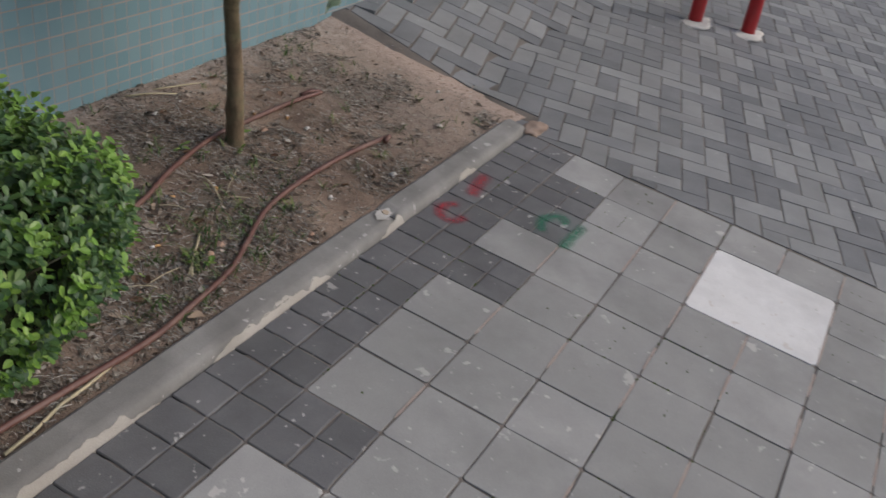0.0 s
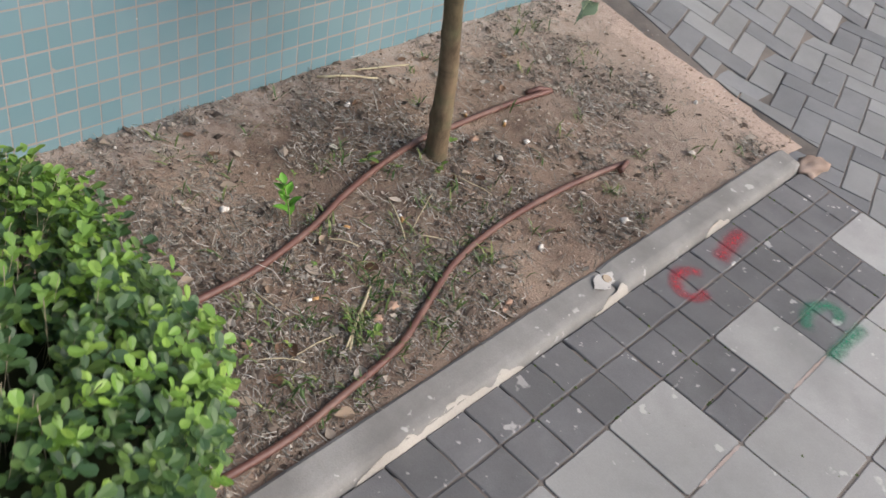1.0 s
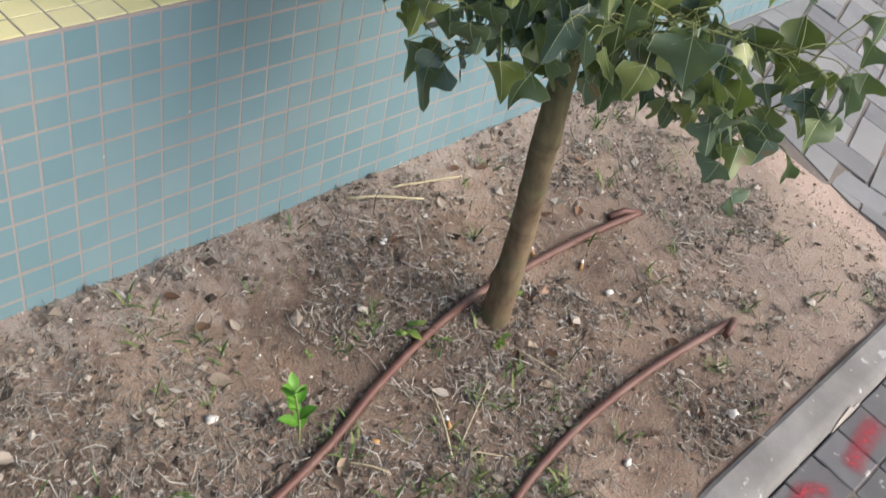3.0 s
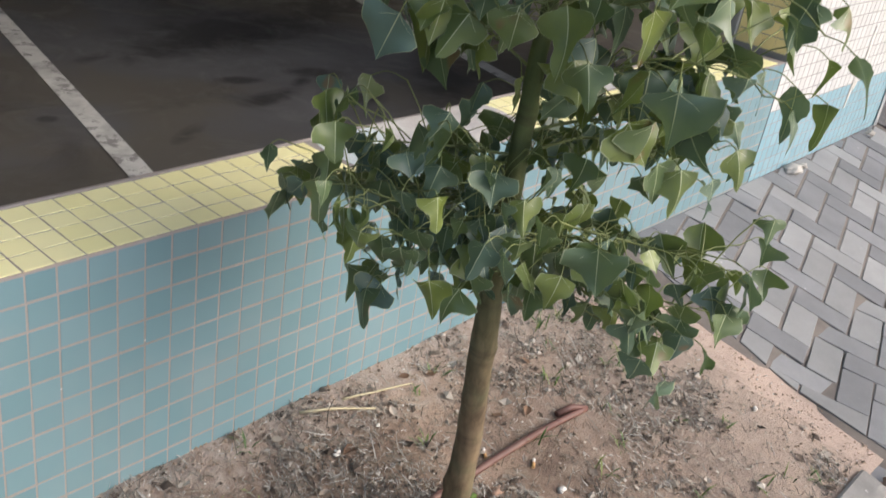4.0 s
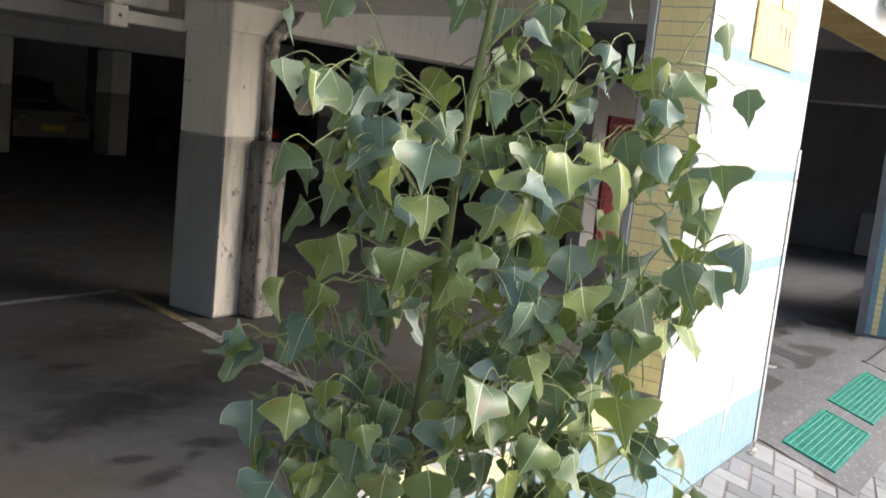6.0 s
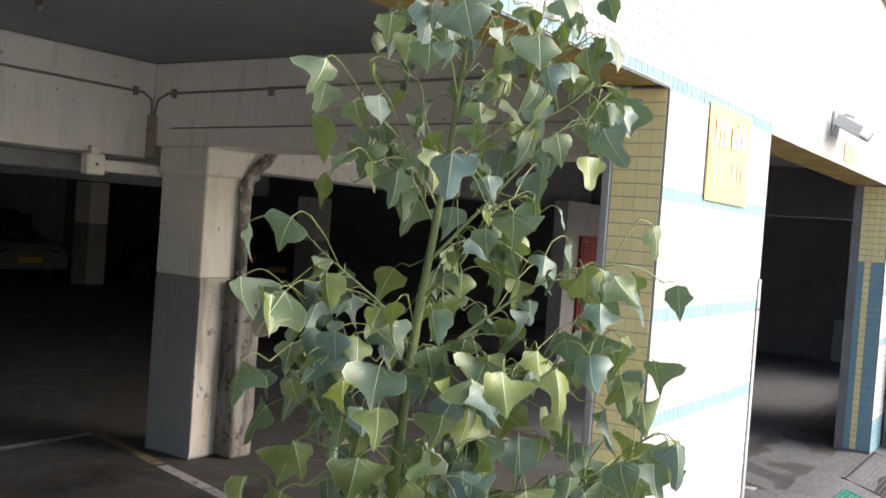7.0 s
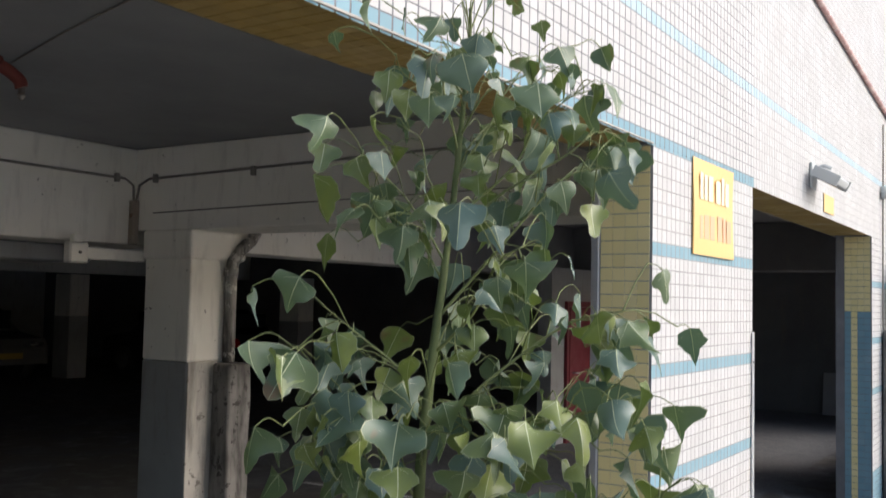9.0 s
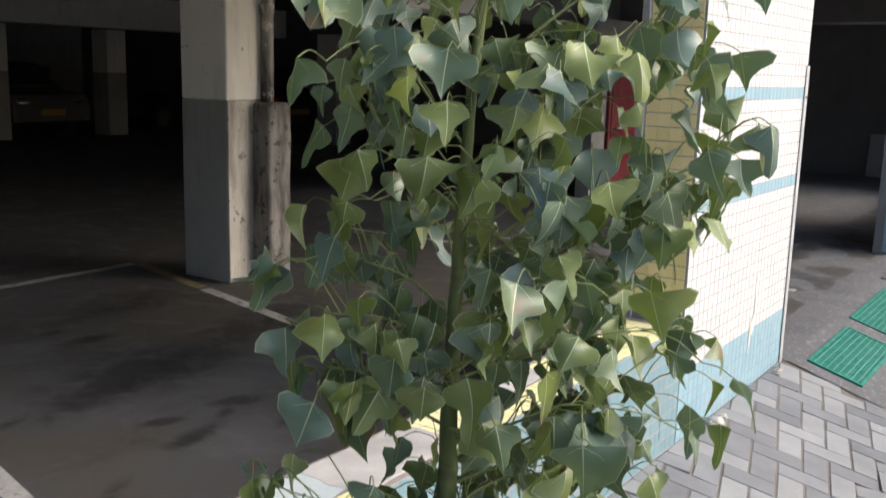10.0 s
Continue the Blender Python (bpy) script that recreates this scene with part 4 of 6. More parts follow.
def grate(x, y, w, d, mat, edge, cross, label):
    z = ground_z(x, y) + 0.011
    g = empty("drain_grate", x, y, z)
    g.rotation_euler = (math.atan((ground_z(x, y + d) - ground_z(x, y)) / d), 0, 0)
    # thin near-black plate, the drain hole's shade given as colour
    part("pit_shade", box(0.01, w - 0.01, 0.01, d - 0.01, -0.012, -0.005), M_PIT_SHADE, g)
    fr = bmesh.new()
    for b in ((0, w, 0, 0.016), (0, w, d - 0.016, d), (0, 0.016, 0.016, d - 0.016), (w - 0.016, w, 0.016, d - 0.016)):
        add_box(fr, b[0], b[1], b[2], b[3], -0.03, 0.004)
    part("frame", fr, mat, g)
    n = 8 if cross else 9
    for k in range(n):
        yy = 0.018 + (d - 0.036) * (k + 0.5) / n
        part("bearing_bar", box(0.016, w - 0.016, yy - 0.0018, yy + 0.0018, -0.004, 0.0015), edge, g)
    if cross:
        for k in range(int(w / 0.022)):
            xx = 0.016 + 0.022 * (k + 0.5)
            part("cross_bar", box(xx - 0.0075, xx + 0.0075, 0.016, d - 0.016, -0.004, 0.001), mat, g)
    tagged(g, label, "grate", group="drain grates")


grate(4.28, 0.90, 0.92, 0.31, M_GREEN, M_GREEN_L, True, "green painted steel drain grate by the pier")
grate(5.42, 0.93, 1.14, 0.31, M_GREEN, M_GREEN_L, True, "green painted steel drain grate in the apron")
grate(6.85, 0.98, 1.3, 0.34, M_IRON, M_IRON, False, "dark iron drain grate with open slots")

# red barrier standing on the paving
M_REDPOST = material("red_post", (0.42, 0.02, 0.025), 0.4)
set_rough(M_REDPOST, grey(M_REDPOST, noise_tex(M_REDPOST, coords(M_REDPOST), 9.0), 0.3, 0.7, 0.3, 0.6))
bar = empty("barrier", 3.97, 0.16, ground_z(3.97, 0.1))
part("leg", tube_into(bmesh.new(), [(0, 0, -0.03), (0.05, -0.01, 0.72)], 0.045, 16), M_REDPOST, bar)
part("leg", tube_into(bmesh.new(), [(0.17, -0.31, -0.06), (0.20, -0.33, 0.72)], 0.045, 16), M_REDPOST, bar)
part("top_rail", tube_into(bmesh.new(), [(0.05, -0.01, 0.70), (0.07, -0.05, 0.76), (0.18, -0.29, 0.76), (0.20, -0.33, 0.70)], 0.045, 16), M_REDPOST, bar)
for dx, dy in ((0, 0), (0.17, -0.31)):
    part("footing", blob(dx - 0.02, dy, 0.004 + 0.13 * dy, 0.17, 0.10, 0.012, 5 + dx, 0.5, 3), M_RENDER, bar, "splash of pale cement")
tagged(bar, "red painted steel barrier set in cement", "barrier")

M_SHRUB = material("shrub_leaf", (0.03, 0.06, 0.02), 0.5)
set_base(M_SHRUB, ramp(M_SHRUB, random_of(M_SHRUB, True), [(0.0, (0.02, 0.04, 0.015)), (1.0, (0.06, 0.10, 0.03))]))

# end of the yard past the entrance
tagged(finish("garden_wall", box(8.50, 10.3, 1.0, 1.29, 0.0, 1.80, 0.01), M_STAIN), "grey concrete wall past the entrance", "wall", kind="structure")
bush = empty("shrub", 9.05, 1.15, 1.80)
tagged(bush, "dark green shrub growing over the grey wall", "shrub")
gr_ = random.Random(9)
bv, bf = [], []
for k in range(900):
    q = Vector((gr_.gauss(0, 1), gr_.gauss(0, 1), gr_.gauss(0, 1))).normalized() * gr_.uniform(0.6, 1.0)
    c = Vector((q.x * 0.52, q.y * 0.13, 0.30 + q.z * 0.36 * (1 + 0.4 * noise.noise(q * 2))))
    d = Vector((gr_.uniform(-1, 1), gr_.uniform(-1, 1), gr_.uniform(-1, 0.6))).normalized()
    s = d.orthogonal().normalized()
    L = gr_.uniform(0.05, 0.10)
    n = len(bv)
    bv += [tuple(c - d * L / 2), tuple(c + s * L * 0.28), tuple(c + d * L / 2), tuple(c - s * L * 0.28)]
    bf += [(n, n + 1, n + 2, n + 3)]
me = bpy.data.meshes.new("foliage")
me.from_pydata(bv, [], bf)
me.materials.append(M_SHRUB)
ob = new("foliage", me)
ob.parent = bush
tagged(ob, "dark green leaves", kind="stuff")
for dx in (-0.35, 0.0, 0.3):
    part("stem", tube_into(bmesh.new(), [(dx, 0, -0.02), (dx * 1.2, 0.02, 0.3), (dx * 1.3, 0, 0.6)], [0.014, 0.01, 0.006], 6), M_CONDUIT, bush)
rl = empty("rail", 8.42, 0.97, 0.30)
part("post", tube_into(bmesh.new(), [(0, 0, -0.1), (0, 0, 0.32)], 0.02, 8), M_RENDER, rl)
part("post", tube_into(bmesh.new(), [(1.1, 0, -0.1), (1.1, 0, 0.32)], 0.02, 8), M_RENDER, rl)
part("bar", tube_into(bmesh.new(), [(0, 0, 0.30), (1.1, 0, 0.30)], 0.02, 8), M_RENDER, rl)
tagged(rl, "low white rail beside the facade", "rail")

# crumbled plaster and a weed tuft at the foot of the pier
for x, r, k in ((2.96, 0.055, 4), (3.06, 0.03, 6), (3.92, 0.035, 8)):
    z = ground_z(x, 1.25)
    tagged(finish("plaster_lump", blob(x, 1.255, z + r * 0.2, r, r * 0.6, r * 0.35, k, 0.7, 3), M_SMEAR), "crumbled pale plaster lump at the wall foot", "rubble", group="rubble at the wall foot")


# ---- plants ----
def leafy(name, c0, c1, c2, rough=0.38, tip=None, island=False, glow=0.0, wax=0.0):
    """Leaf skin: each leaf its own green, mottled, with a waxy gloss."""
    m = material(name, c0, rough, spec=0.6)
    if wax:
        skin = m.node_tree.nodes["Principled BSDF"]
        skin.inputs["Coat Weight"].default_value, skin.inputs["Coat Roughness"].default_value = wax, 0.22
    v = coords(m)
    rnd = random_of(m, island)
    col = ramp(m, rnd, [(0.0, c0), (0.55, c1), (1.0, c2)])
    col = blend(m, grey(m, noise_tex(m, v, 35.0, 4.0), 0.35, 0.75, 0.0, 0.35), col, tuple(c * 0.55 for c in c0))
    if tip:
        col = blend(m, grey(m, noise_tex(m, v, 9.0, 3.0, 0.6), 0.66, 0.72, 0.0, 0.7), col, tip)
    set_base(m, col)
    set_rough(m, grey(m, noise_tex(m, v, 20.0, 3.0), 0.3, 0.7, rough * 0.75, rough * 1.5))
    set_bump(m, noise_tex(m, v, 60.0, 3.0), 0.15, 0.002)
    if glow:
        # thin leaves let some light through
        tr = m.node_tree.nodes.new("ShaderNodeBsdfTranslucent")
        link(m, blend(m, 0.5, col, (0.16, 0.24, 0.05)), tr.inputs["Color"])
        mx = m.node_tree.nodes.new("ShaderNodeMixShader")
        mx.inputs[0].default_value = glow
        link(m, m.node_tree.nodes["Principled BSDF"].outputs[0], mx.inputs[1])
        link(m, tr.outputs[0], mx.inputs[2])
        link(m, mx.outputs[0], m.node_tree.nodes["Material Output"].inputs["Surface"])
    return m


LEAF_TONES = ((0.098, 0.162, 0.140), (0.100, 0.150, 0.056), (0.178, 0.222, 0.036))
M_LEAF = leafy("tree_leaf", *LEAF_TONES, 0.40, tip=(0.20, 0.10, 0.05), glow=0.20, wax=0.2)
M_LEAFRIM = material("leaf_rim", (0.26, 0.30, 0.17), 0.5)
M_VEIN = material("leaf_vein", (0.42, 0.47, 0.28), 0.5)
M_TWIG = material("green_twig", (0.165, 0.195, 0.068), 0.55)
M_BARK = material("bark", (0.2, 0.15, 0.08), 0.8, spec=0.25)
_v = coords(M_BARK, (1, 1, 0.35))
_g = noise_tex(M_BARK, _v, 30.0, 6.0, 0.65)
_sep = M_BARK.node_tree.nodes.new("ShaderNodeSeparateXYZ")
_geo = M_BARK.node_tree.nodes.new("ShaderNodeNewGeometry")
link(M_BARK, _geo.outputs["Position"], _sep.inputs[0])
_h = grey(M_BARK, _sep.outputs["Z"], 0.55, 1.15)
_c = blend(M_BARK, _h, ramp(M_BARK, _g, [(0.3, (0.088, 0.064, 0.040)), (0.6, (0.222, 0.162, 0.100))]), ramp(M_BARK, _g, [(0.3, (0.082, 0.105, 0.042)), (0.65, (0.140, 0.168, 0.066))]))
_rings = noise_tex(M_BARK, coords(M_BARK, (1, 1, 7)), 4.0, 4.0, 0.6)
_c = blend(M_BARK, grey(M_BARK, _rings, 0.56, 0.70, 0.0, 0.5), _c, (0.065, 0.050, 0.034))
_c = blend(M_BARK, grey(M_BARK, noise_tex(M_BARK, coords(M_BARK), 13.0, 4.0, 0.6), 0.5, 0.7, 0.0, 0.5), _c, (0.125, 0.130, 0.070))
set_base(M_BARK, _c)
set_bump(M_BARK, blend(M_BARK, 0.5, _g, _rings), 0.8, 0.005)

# half widths along a leaf from its stalk to its drip tip
TS = (0.0, 0.035, 0.11, 0.20, 0.29, 0.38, 0.47, 0.58, 0.70, 0.82, 0.92, 1.0)
HEART = (0.04, 0.17, 0.33, 0.45, 0.51, 0.51, 0.46, 0.35, 0.22, 0.12, 0.05, 0.0)
LOBED = (0.04, 0.17, 0.36, 0.52, 0.58, 0.51, 0.34, 0.21, 0.16, 0.11, 0.05, 0.0)
SPADE = (0.04, 0.19, 0.36, 0.47, 0.51, 0.47, 0.38, 0.26, 0.16, 0.09, 0.04, 0.0)
TONGUE = (0.04, 0.20, 0.42, 0.56, 0.59, 0.47, 0.30, 0.23, 0.21, 0.19, 0.13, 0.0)
TRIDENT = (0.04, 0.15, 0.34, 0.54, 0.64, 0.54, 0.30, 0.20, 0.18, 0.14, 0.07, 0.0)
BROAD = (0.04, 0.20, 0.40, 0.54, 0.60, 0.58, 0.50, 0.36, 0.22, 0.12, 0.05, 0.0)


def leaf_mesh(shape, fold, curl, twist, wave, cup, seed):
    """A leaf one unit long: stalk end at the origin, tip along +y, face up; pale ribs and a pale curled rim."""
    bm = bmesh.new()

    def at(x, t, lift=0.0):
        back = 0.13 * (abs(x) / 0.5) ** 2 * smooth01((0.42 - t) / 0.25)
        z = fold * abs(x) + 1.1 * cup * x * x - curl * t * t + wave * math.sin(6.5 * t + seed * 2.1 + (2.2 if x > 0 else 0)) * (abs(x) / 0.45) ** 2 * 0.6 + lift
        a = twist * t
        return bm.verts.new((x * math.cos(a) - z * math.sin(a), t - back, x * math.sin(a) + z * math.cos(a)))

    rows = []
    for t, w in zip(TS, shape):
        sides = [0.92 + 0.45 * noise.noise(Vector((seed, t * 1.6, q))) + 0.28 * noise.noise(Vector((seed, t * 6.0, q + 3))) for q in (0, 7)]
        row = []
        for k, u in enumerate((-1, -0.97, -0.5, -0.1, 0.1, 0.5, 0.97, 1)):
            x = w * u * sides[u > 0]
            if k in (3, 4):
                x = 0.012 * (1 - 0.72 * t) * (-1 if k == 3 else 1)
            row.append(at(x, t, 0.014 if abs(u) > 0.9 else 0.0))
        rows.append(row)
    for a, b in zip(rows, rows[1:]):
        for k in range(7):
            f = bm.faces.new((a[k], a[k + 1], b[k + 1], b[k]))
            f.smooth = True
            f.material_index = 1 if k == 3 else 2 if k in (0, 6) else 0
    # two side ribs running into the lobes
    for sx in (-1, 1):
        last = None
        for q in (0.0, 0.35, 0.7, 1.0):
            x, t, w = sx * (0.012 + 0.30 * q), 0.02 + 0.24 * q, 0.006 * (1 - 0.7 * q)
            pr = [at(x, t - w, 0.007), at(x, t + w, 0.007)]
            if last:
                bm.faces.new((last[0], pr[0], pr[1], last[1])).material_index = 1
            last = pr
    bmesh.ops.remove_doubles(bm, verts=bm.verts[:], dist=0.0004)
    me = bpy.data.meshes.new("leaf")
    bm.to_mesh(me)
    bm.free()
    me.materials.append(M_LEAF)
    me.materials.append(M_VEIN)
    me.materials.append(M_LEAFRIM)
    return me


lr = random.Random(21)
LEAVES = [leaf_mesh(s, lr.uniform(-0.65, 0.30), lr.uniform(-0.25, 0.60), lr.uniform(-0.8, 0.8), lr.uniform(0.12, 0.34), lr.uniform(-0.9, 0.9), 1.7 * i)
          for i, s in enumerate((HEART, LOBED, TONGUE, BROAD, LOBED, TRIDENT, TONGUE, TRIDENT, SPADE, LOBED, BROAD, TONGUE, LOBED, SPADE, TONGUE, HEART, TRIDENT, BROAD))]

tree = empty("tree", 0, 0, 0)
tagged(tree, "young tree with drooping blue-green lobed leaves", "tree")
TRUNK = [(0.292, 0.855, 0.09), (0.286, 0.850, 0.18), (0.254, 0.825, 0.42), (0.192, 0.795, 0.72), (0.172, 0.785, 1.00), (0.168, 0.783, 1.20),
         (0.174, 0.780, 1.45), (0.193, 0.780, 1.70), (0.228, 0.780, 1.92), (0.270, 0.780, 2.12), (0.302, 0.780, 2.32), (0.320, 0.780, 2.44), (0.322, 0.782, 2.50)]
TR = [0.040, 0.032, 0.0265, 0.0230, 0.0182, 0.0145, 0.0112, 0.0092, 0.0074, 0.0058, 0.0044, 0.0034, 0.0025]
axis = spline(TRUNK, 14)
radii = [TR[min(i // 14, 11)] + (TR[min(i // 14 + 1, 12)] - TR[min(i // 14, 11)]) * (i % 14) / 14 for i in range(len(axis))]
bm = tube_into(bmesh.new(), axis, radii, 14)
for zk, ang in ((0.31, 2.0), (0.44, 4.1), (0.57, 3.2), (0.69, 5.0), (0.83, 3.9), (0.97, 2.6), (1.15, 4.4)):
    # old branch scars
    near = min(axis, key=lambda q: abs(q.z - zk))
    scar = near + 0.024 * Vector((math.cos(ang), math.sin(ang), 0))
    for v in bm.verts:
        k = (v.co - scar).length
        if k < 0.035:
            out = v.co - near
            out.z = 0
            v.co += out.normalized() * 0.006 * smooth01(1 - k / 0.035)
for v in bm.verts:
    v.co += 0.0018 * Vector((noise.noise(v.co * 22), noise.noise(v.co * 22 + Vector((4, 0, 0))), 0))
part("trunk", bm, M_BARK, tree, "brown bark turning smooth green higher up", smooth=True)


def trunk_at(z):
    for a, b in zip(axis, axis[1:]):
        if a.z <= z <= b.z:
            return a.lerp(b, (z - a.z) / (b.z - a.z))
    return axis[-1]


leaf_count = 0
spare = Joined()


def add_leaf(bm, start, away, size, droop):
    """A long thin stalk arching out from start, and the leaf hanging from it."""
    global leaf_count
    d = Vector((away.x, away.y, 0)).normalized()
    stalk = size * lr.uniform(0.5, 1.15)
    rise = lr.uniform(-0.1, 0.75)
    p1 = start + stalk * 0.5 * (d + Z * rise)
    p2 = start + stalk * (d * 0.92 + Z * (rise * 0.6 - 0.22))
    tube_into(bm, spline([start, p1, p2], 4), 0.0009, 5, False)
    tip = (d * lr.uniform(-0.2, 0.7) - Z * droop + Vector((lr.uniform(-.4, .4), lr.uniform(-.4, .4), 0))).normalized()
    up = d * 0.7 + Z * 0.45 + Vector((lr.uniform(-.8, .8), lr.uniform(-.8, .8), lr.uniform(-.4, .4)))
    up = (up - tip * up.dot(tip)).normalized()
    side = tip.cross(up)
    w = lr.uniform(0.82, 1.12)
    m = Matrix.Translation(p2) @ Matrix((side, tip, up)).transposed().to_4x4() @ Matrix.Diagonal((size * w, size, size, 1))
    leaf_count += 1
    mesh = lr.choice(LEAVES)
    if leaf_count % 3 == 0:
        ob = new("leaf", mesh)
        ob.parent = tree
        ob.matrix_basis = m
    else:
        spare.piece(m, mesh)


def branch(z0, az, length, rise, n):
    a = radians(az + lr.uniform(-6, 6))
    d = Vector((math.cos(a), math.sin(a), 0))
    s = trunk_at(z0)
    reach = length * (0.66 if 190 < az % 360 < 285 else 0.70 if z0 > 1.15 and 90 < az % 360 < 200 else 0.86)
    pts = [s, s + d * reach * 0.35 + Z * rise * 0.45, s + d * reach * 0.7 + Z * (rise * 0.85), s + d * reach + Z * rise]
    pts[1] += Vector((lr.uniform(-.02, .02), lr.uniform(-.02, .02), lr.uniform(-.01, .01)))
    pts[2] += Vector((lr.uniform(-.03, .03), lr.uniform(-.03, .03), lr.uniform(-.015, .015)))
    way = spline(pts, 6)
    bm = bmesh.new()
    r0 = 0.0016 + 0.0046 * length
    tube_into(bm, way, [r0 * (1 - 0.7 * i / (len(way) - 1)) for i in range(len(way))], 7)
    n = int(n * (3.7 if z0 < 1.1 else 3.1 if z0 < 1.5 else 2.8 if z0 < 1.9 else 2.3))
    for k in range(n):
        t = 0.10 + 0.90 * (k + lr.uniform(0, 0.9)) / n
        p = way[min(len(way) - 1, int(t * (len(way) - 1) + 0.5))]
        turn = lr.choice((-1, 1)) * lr.uniform(0.3, 1.8) if t < 0.95 else lr.uniform(-.7, .7)
        out = Matrix.Rotation(turn, 3, "Z") @ d
        if lr.random() < 0.6:
            q = p + out * lr.uniform(0.03, 0.10) + Z * lr.uniform(-0.05, 0.085)
            tube_into(bm, [p, p.lerp(q, 0.5) + Z * 0.008, q], [r0 * 0.42, r0 * 0.36, 0.0014], 5, False)
            p = q
        big = 0.80 if z0 > 2.1 else 0.94 if z0 > 1.8 else 1.0 if z0 > 1.1 else 0.84
        add_leaf(bm, p, out, lr.triangular(0.036, 0.092, 0.064) * big, lr.uniform(0.5, 2.0))
    part("branch", bm, M_TWIG, tree)


# foot, compass, reach, rise, leaves; first the low tier, then the upper
LOW = ((1.08, 140, .32, .01, 7), (1.02, 168, .24, -.05, 6), (1.34, 140, .30, .08, 7), (0.95, -60, .34, -.15, 4), (1.12, -45, .36, .06, 6), (1.20, -75, .34, .10, 6), (1.30, -60, .42, .10, 7), (0.95, -56, .42, -.08, 6), (0.95, -72, .34, -.07, 5), (0.93, 122, .24, -.12, 5), (1.42, -50, .45, .14, 8), (1.50, -62, .46, .18, 8), (0.98, 124, .36, .02, 9), (1.00, 150, .33, .03, 8), (0.96, 100, .28, .0, 6), (0.98, -56, .40, -.02, 10), (1.00, -84, .36, -.02, 8), (0.96, 214, .18, -.04, 5),
       (1.03, 190, .14, .02, 6), (1.00, 255, .27, -.02, 7), (1.04, 34, .28, .05, 7), (1.08, -30, .36, .04, 8), (1.16, -56, .38, .12, 9), (1.22, 128, .28, .10, 7),
       (1.26, 214, .12, .08, 6), (1.31, -15, .33, .12, 7), (1.36, -95, .34, .14, 8), (1.40, 118, .26, .12, 8))
HIGH = ((2.05, 135, .21, .16, 5), (2.12, -58, .30, .24, 6), (2.20, -40, .18, .20, 4), (2.24, 150, .17, .16, 4), (2.30, 60, .13, .14, 3), (2.32, -110, .12, .13, 3), (1.46, 30, .28, .12, 7), (1.48, -58, .42, .16, 10), (1.53, 250, .24, .12, 6), (1.57, 105, .24, .14, 7), (1.60, -50, .42, .24, 9), (1.64, -82, .36, .18, 8),
        (1.67, 142, .22, .16, 8), (1.72, 210, .12, .12, 5), (1.76, -56, .40, .22, 9), (1.80, 122, .22, .16, 7), (1.86, 15, .22, .14, 5), (1.90, -88, .27, .18, 7),
        (1.96, -48, .34, .26, 8), (2.02, 118, .16, .14, 5), (2.08, -60, .28, .20, 7), (2.14, 160, .14, .13, 5), (2.20, -20, .17, .14, 5), (2.27, -75, .16, .14, 5), (2.34, 125, .11, .10, 4))
for row in LOW + HIGH:
    branch(*row)
bm = bmesh.new()
for k in range(9):
    p = trunk_at(2.40 + 0.012 * k)
    a = 2.4 * k
    q = p + Vector((math.cos(a) * 0.045, math.sin(a) * 0.045, 0.07 + 0.006 * k))
    tube_into(bm, [p, p.lerp(q, 0.5) + Z * 0.01, q], [0.0016, 0.0013, 0.001], 5, False)
    if k % 3 != 1:
        add_leaf(bm, q, Vector((math.cos(a), math.sin(a), 0)), 0.045, 0.4)
part("branch", bm, M_TWIG, tree, "bunch of young shoots at the tip")
M_LEAF_J = leafy("tree_leaf_many", *LEAF_TONES, 0.40, tip=(0.20, 0.10, 0.05), island=True, glow=0.20, wax=0.2)
spare.done("leaves", [M_LEAF_J, M_VEIN, M_LEAFRIM], tree, "more drooping blue-green leaves")

# ---- clipped hedge ----
hedge = empty("hedge", -1.885, 0.27, 0.08)
tagged(hedge, "clipped round-leaved green hedge bulging over the kerb", "hedge")
HEDGE_SHAPE = ((0.0, 0.30), (0.25, 0.42), (0.42, 0.66), (0.55, 0.90), (0.68, 1.06), (0.80, 1.04), (0.90, 0.94), (0.97, 0.78), (1.0, 0.58))


def hedge_point(u, v):
    """Point and normal on the rounded clipped surface; u round, v up."""
    c, s = math.cos(u), math.sin(u)
    q = (abs(c) ** 3.0 + abs(s) ** 3.0) ** (-1 / 3.0)
    k = 0.62
    for (v0, k0), (v1, k1) in zip(HEDGE_SHAPE, HEDGE_SHAPE[1:]):
        if v0 <= v <= v1:
            k = k0 + (k1 - k0) * smooth01((v - v0) / (v1 - v0))
            break
    p = Vector((c * q * 0.84 * k, s * q * 0.36 * k + 0.20 * smooth01((0.6 - v) / 0.5), 0.87 * v))
    n = Vector((c * q * 0.6, s * q, -0.55 + 1.5 * v if v < 0.9 else 1.5)).normalized()
    p += n * 0.05 * noise.noise(Vector((p.x * 5, p.y * 5, p.z * 5)))
    return p, n


# core behind the leaves, its near-black colour standing for the hedge's inner shade
M_HEDGE_SHADE = material("hedge_shade", (0.018, 0.022, 0.010), 0.9, spec=0.1)
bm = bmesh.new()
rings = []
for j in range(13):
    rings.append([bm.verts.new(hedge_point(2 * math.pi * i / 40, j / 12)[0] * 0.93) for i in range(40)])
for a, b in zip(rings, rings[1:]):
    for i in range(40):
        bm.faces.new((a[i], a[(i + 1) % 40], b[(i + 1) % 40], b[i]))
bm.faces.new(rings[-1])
part("inner_mass", bm, M_HEDGE_SHADE, hedge, "near-black core coloured as the shade inside the hedge", smooth=True)

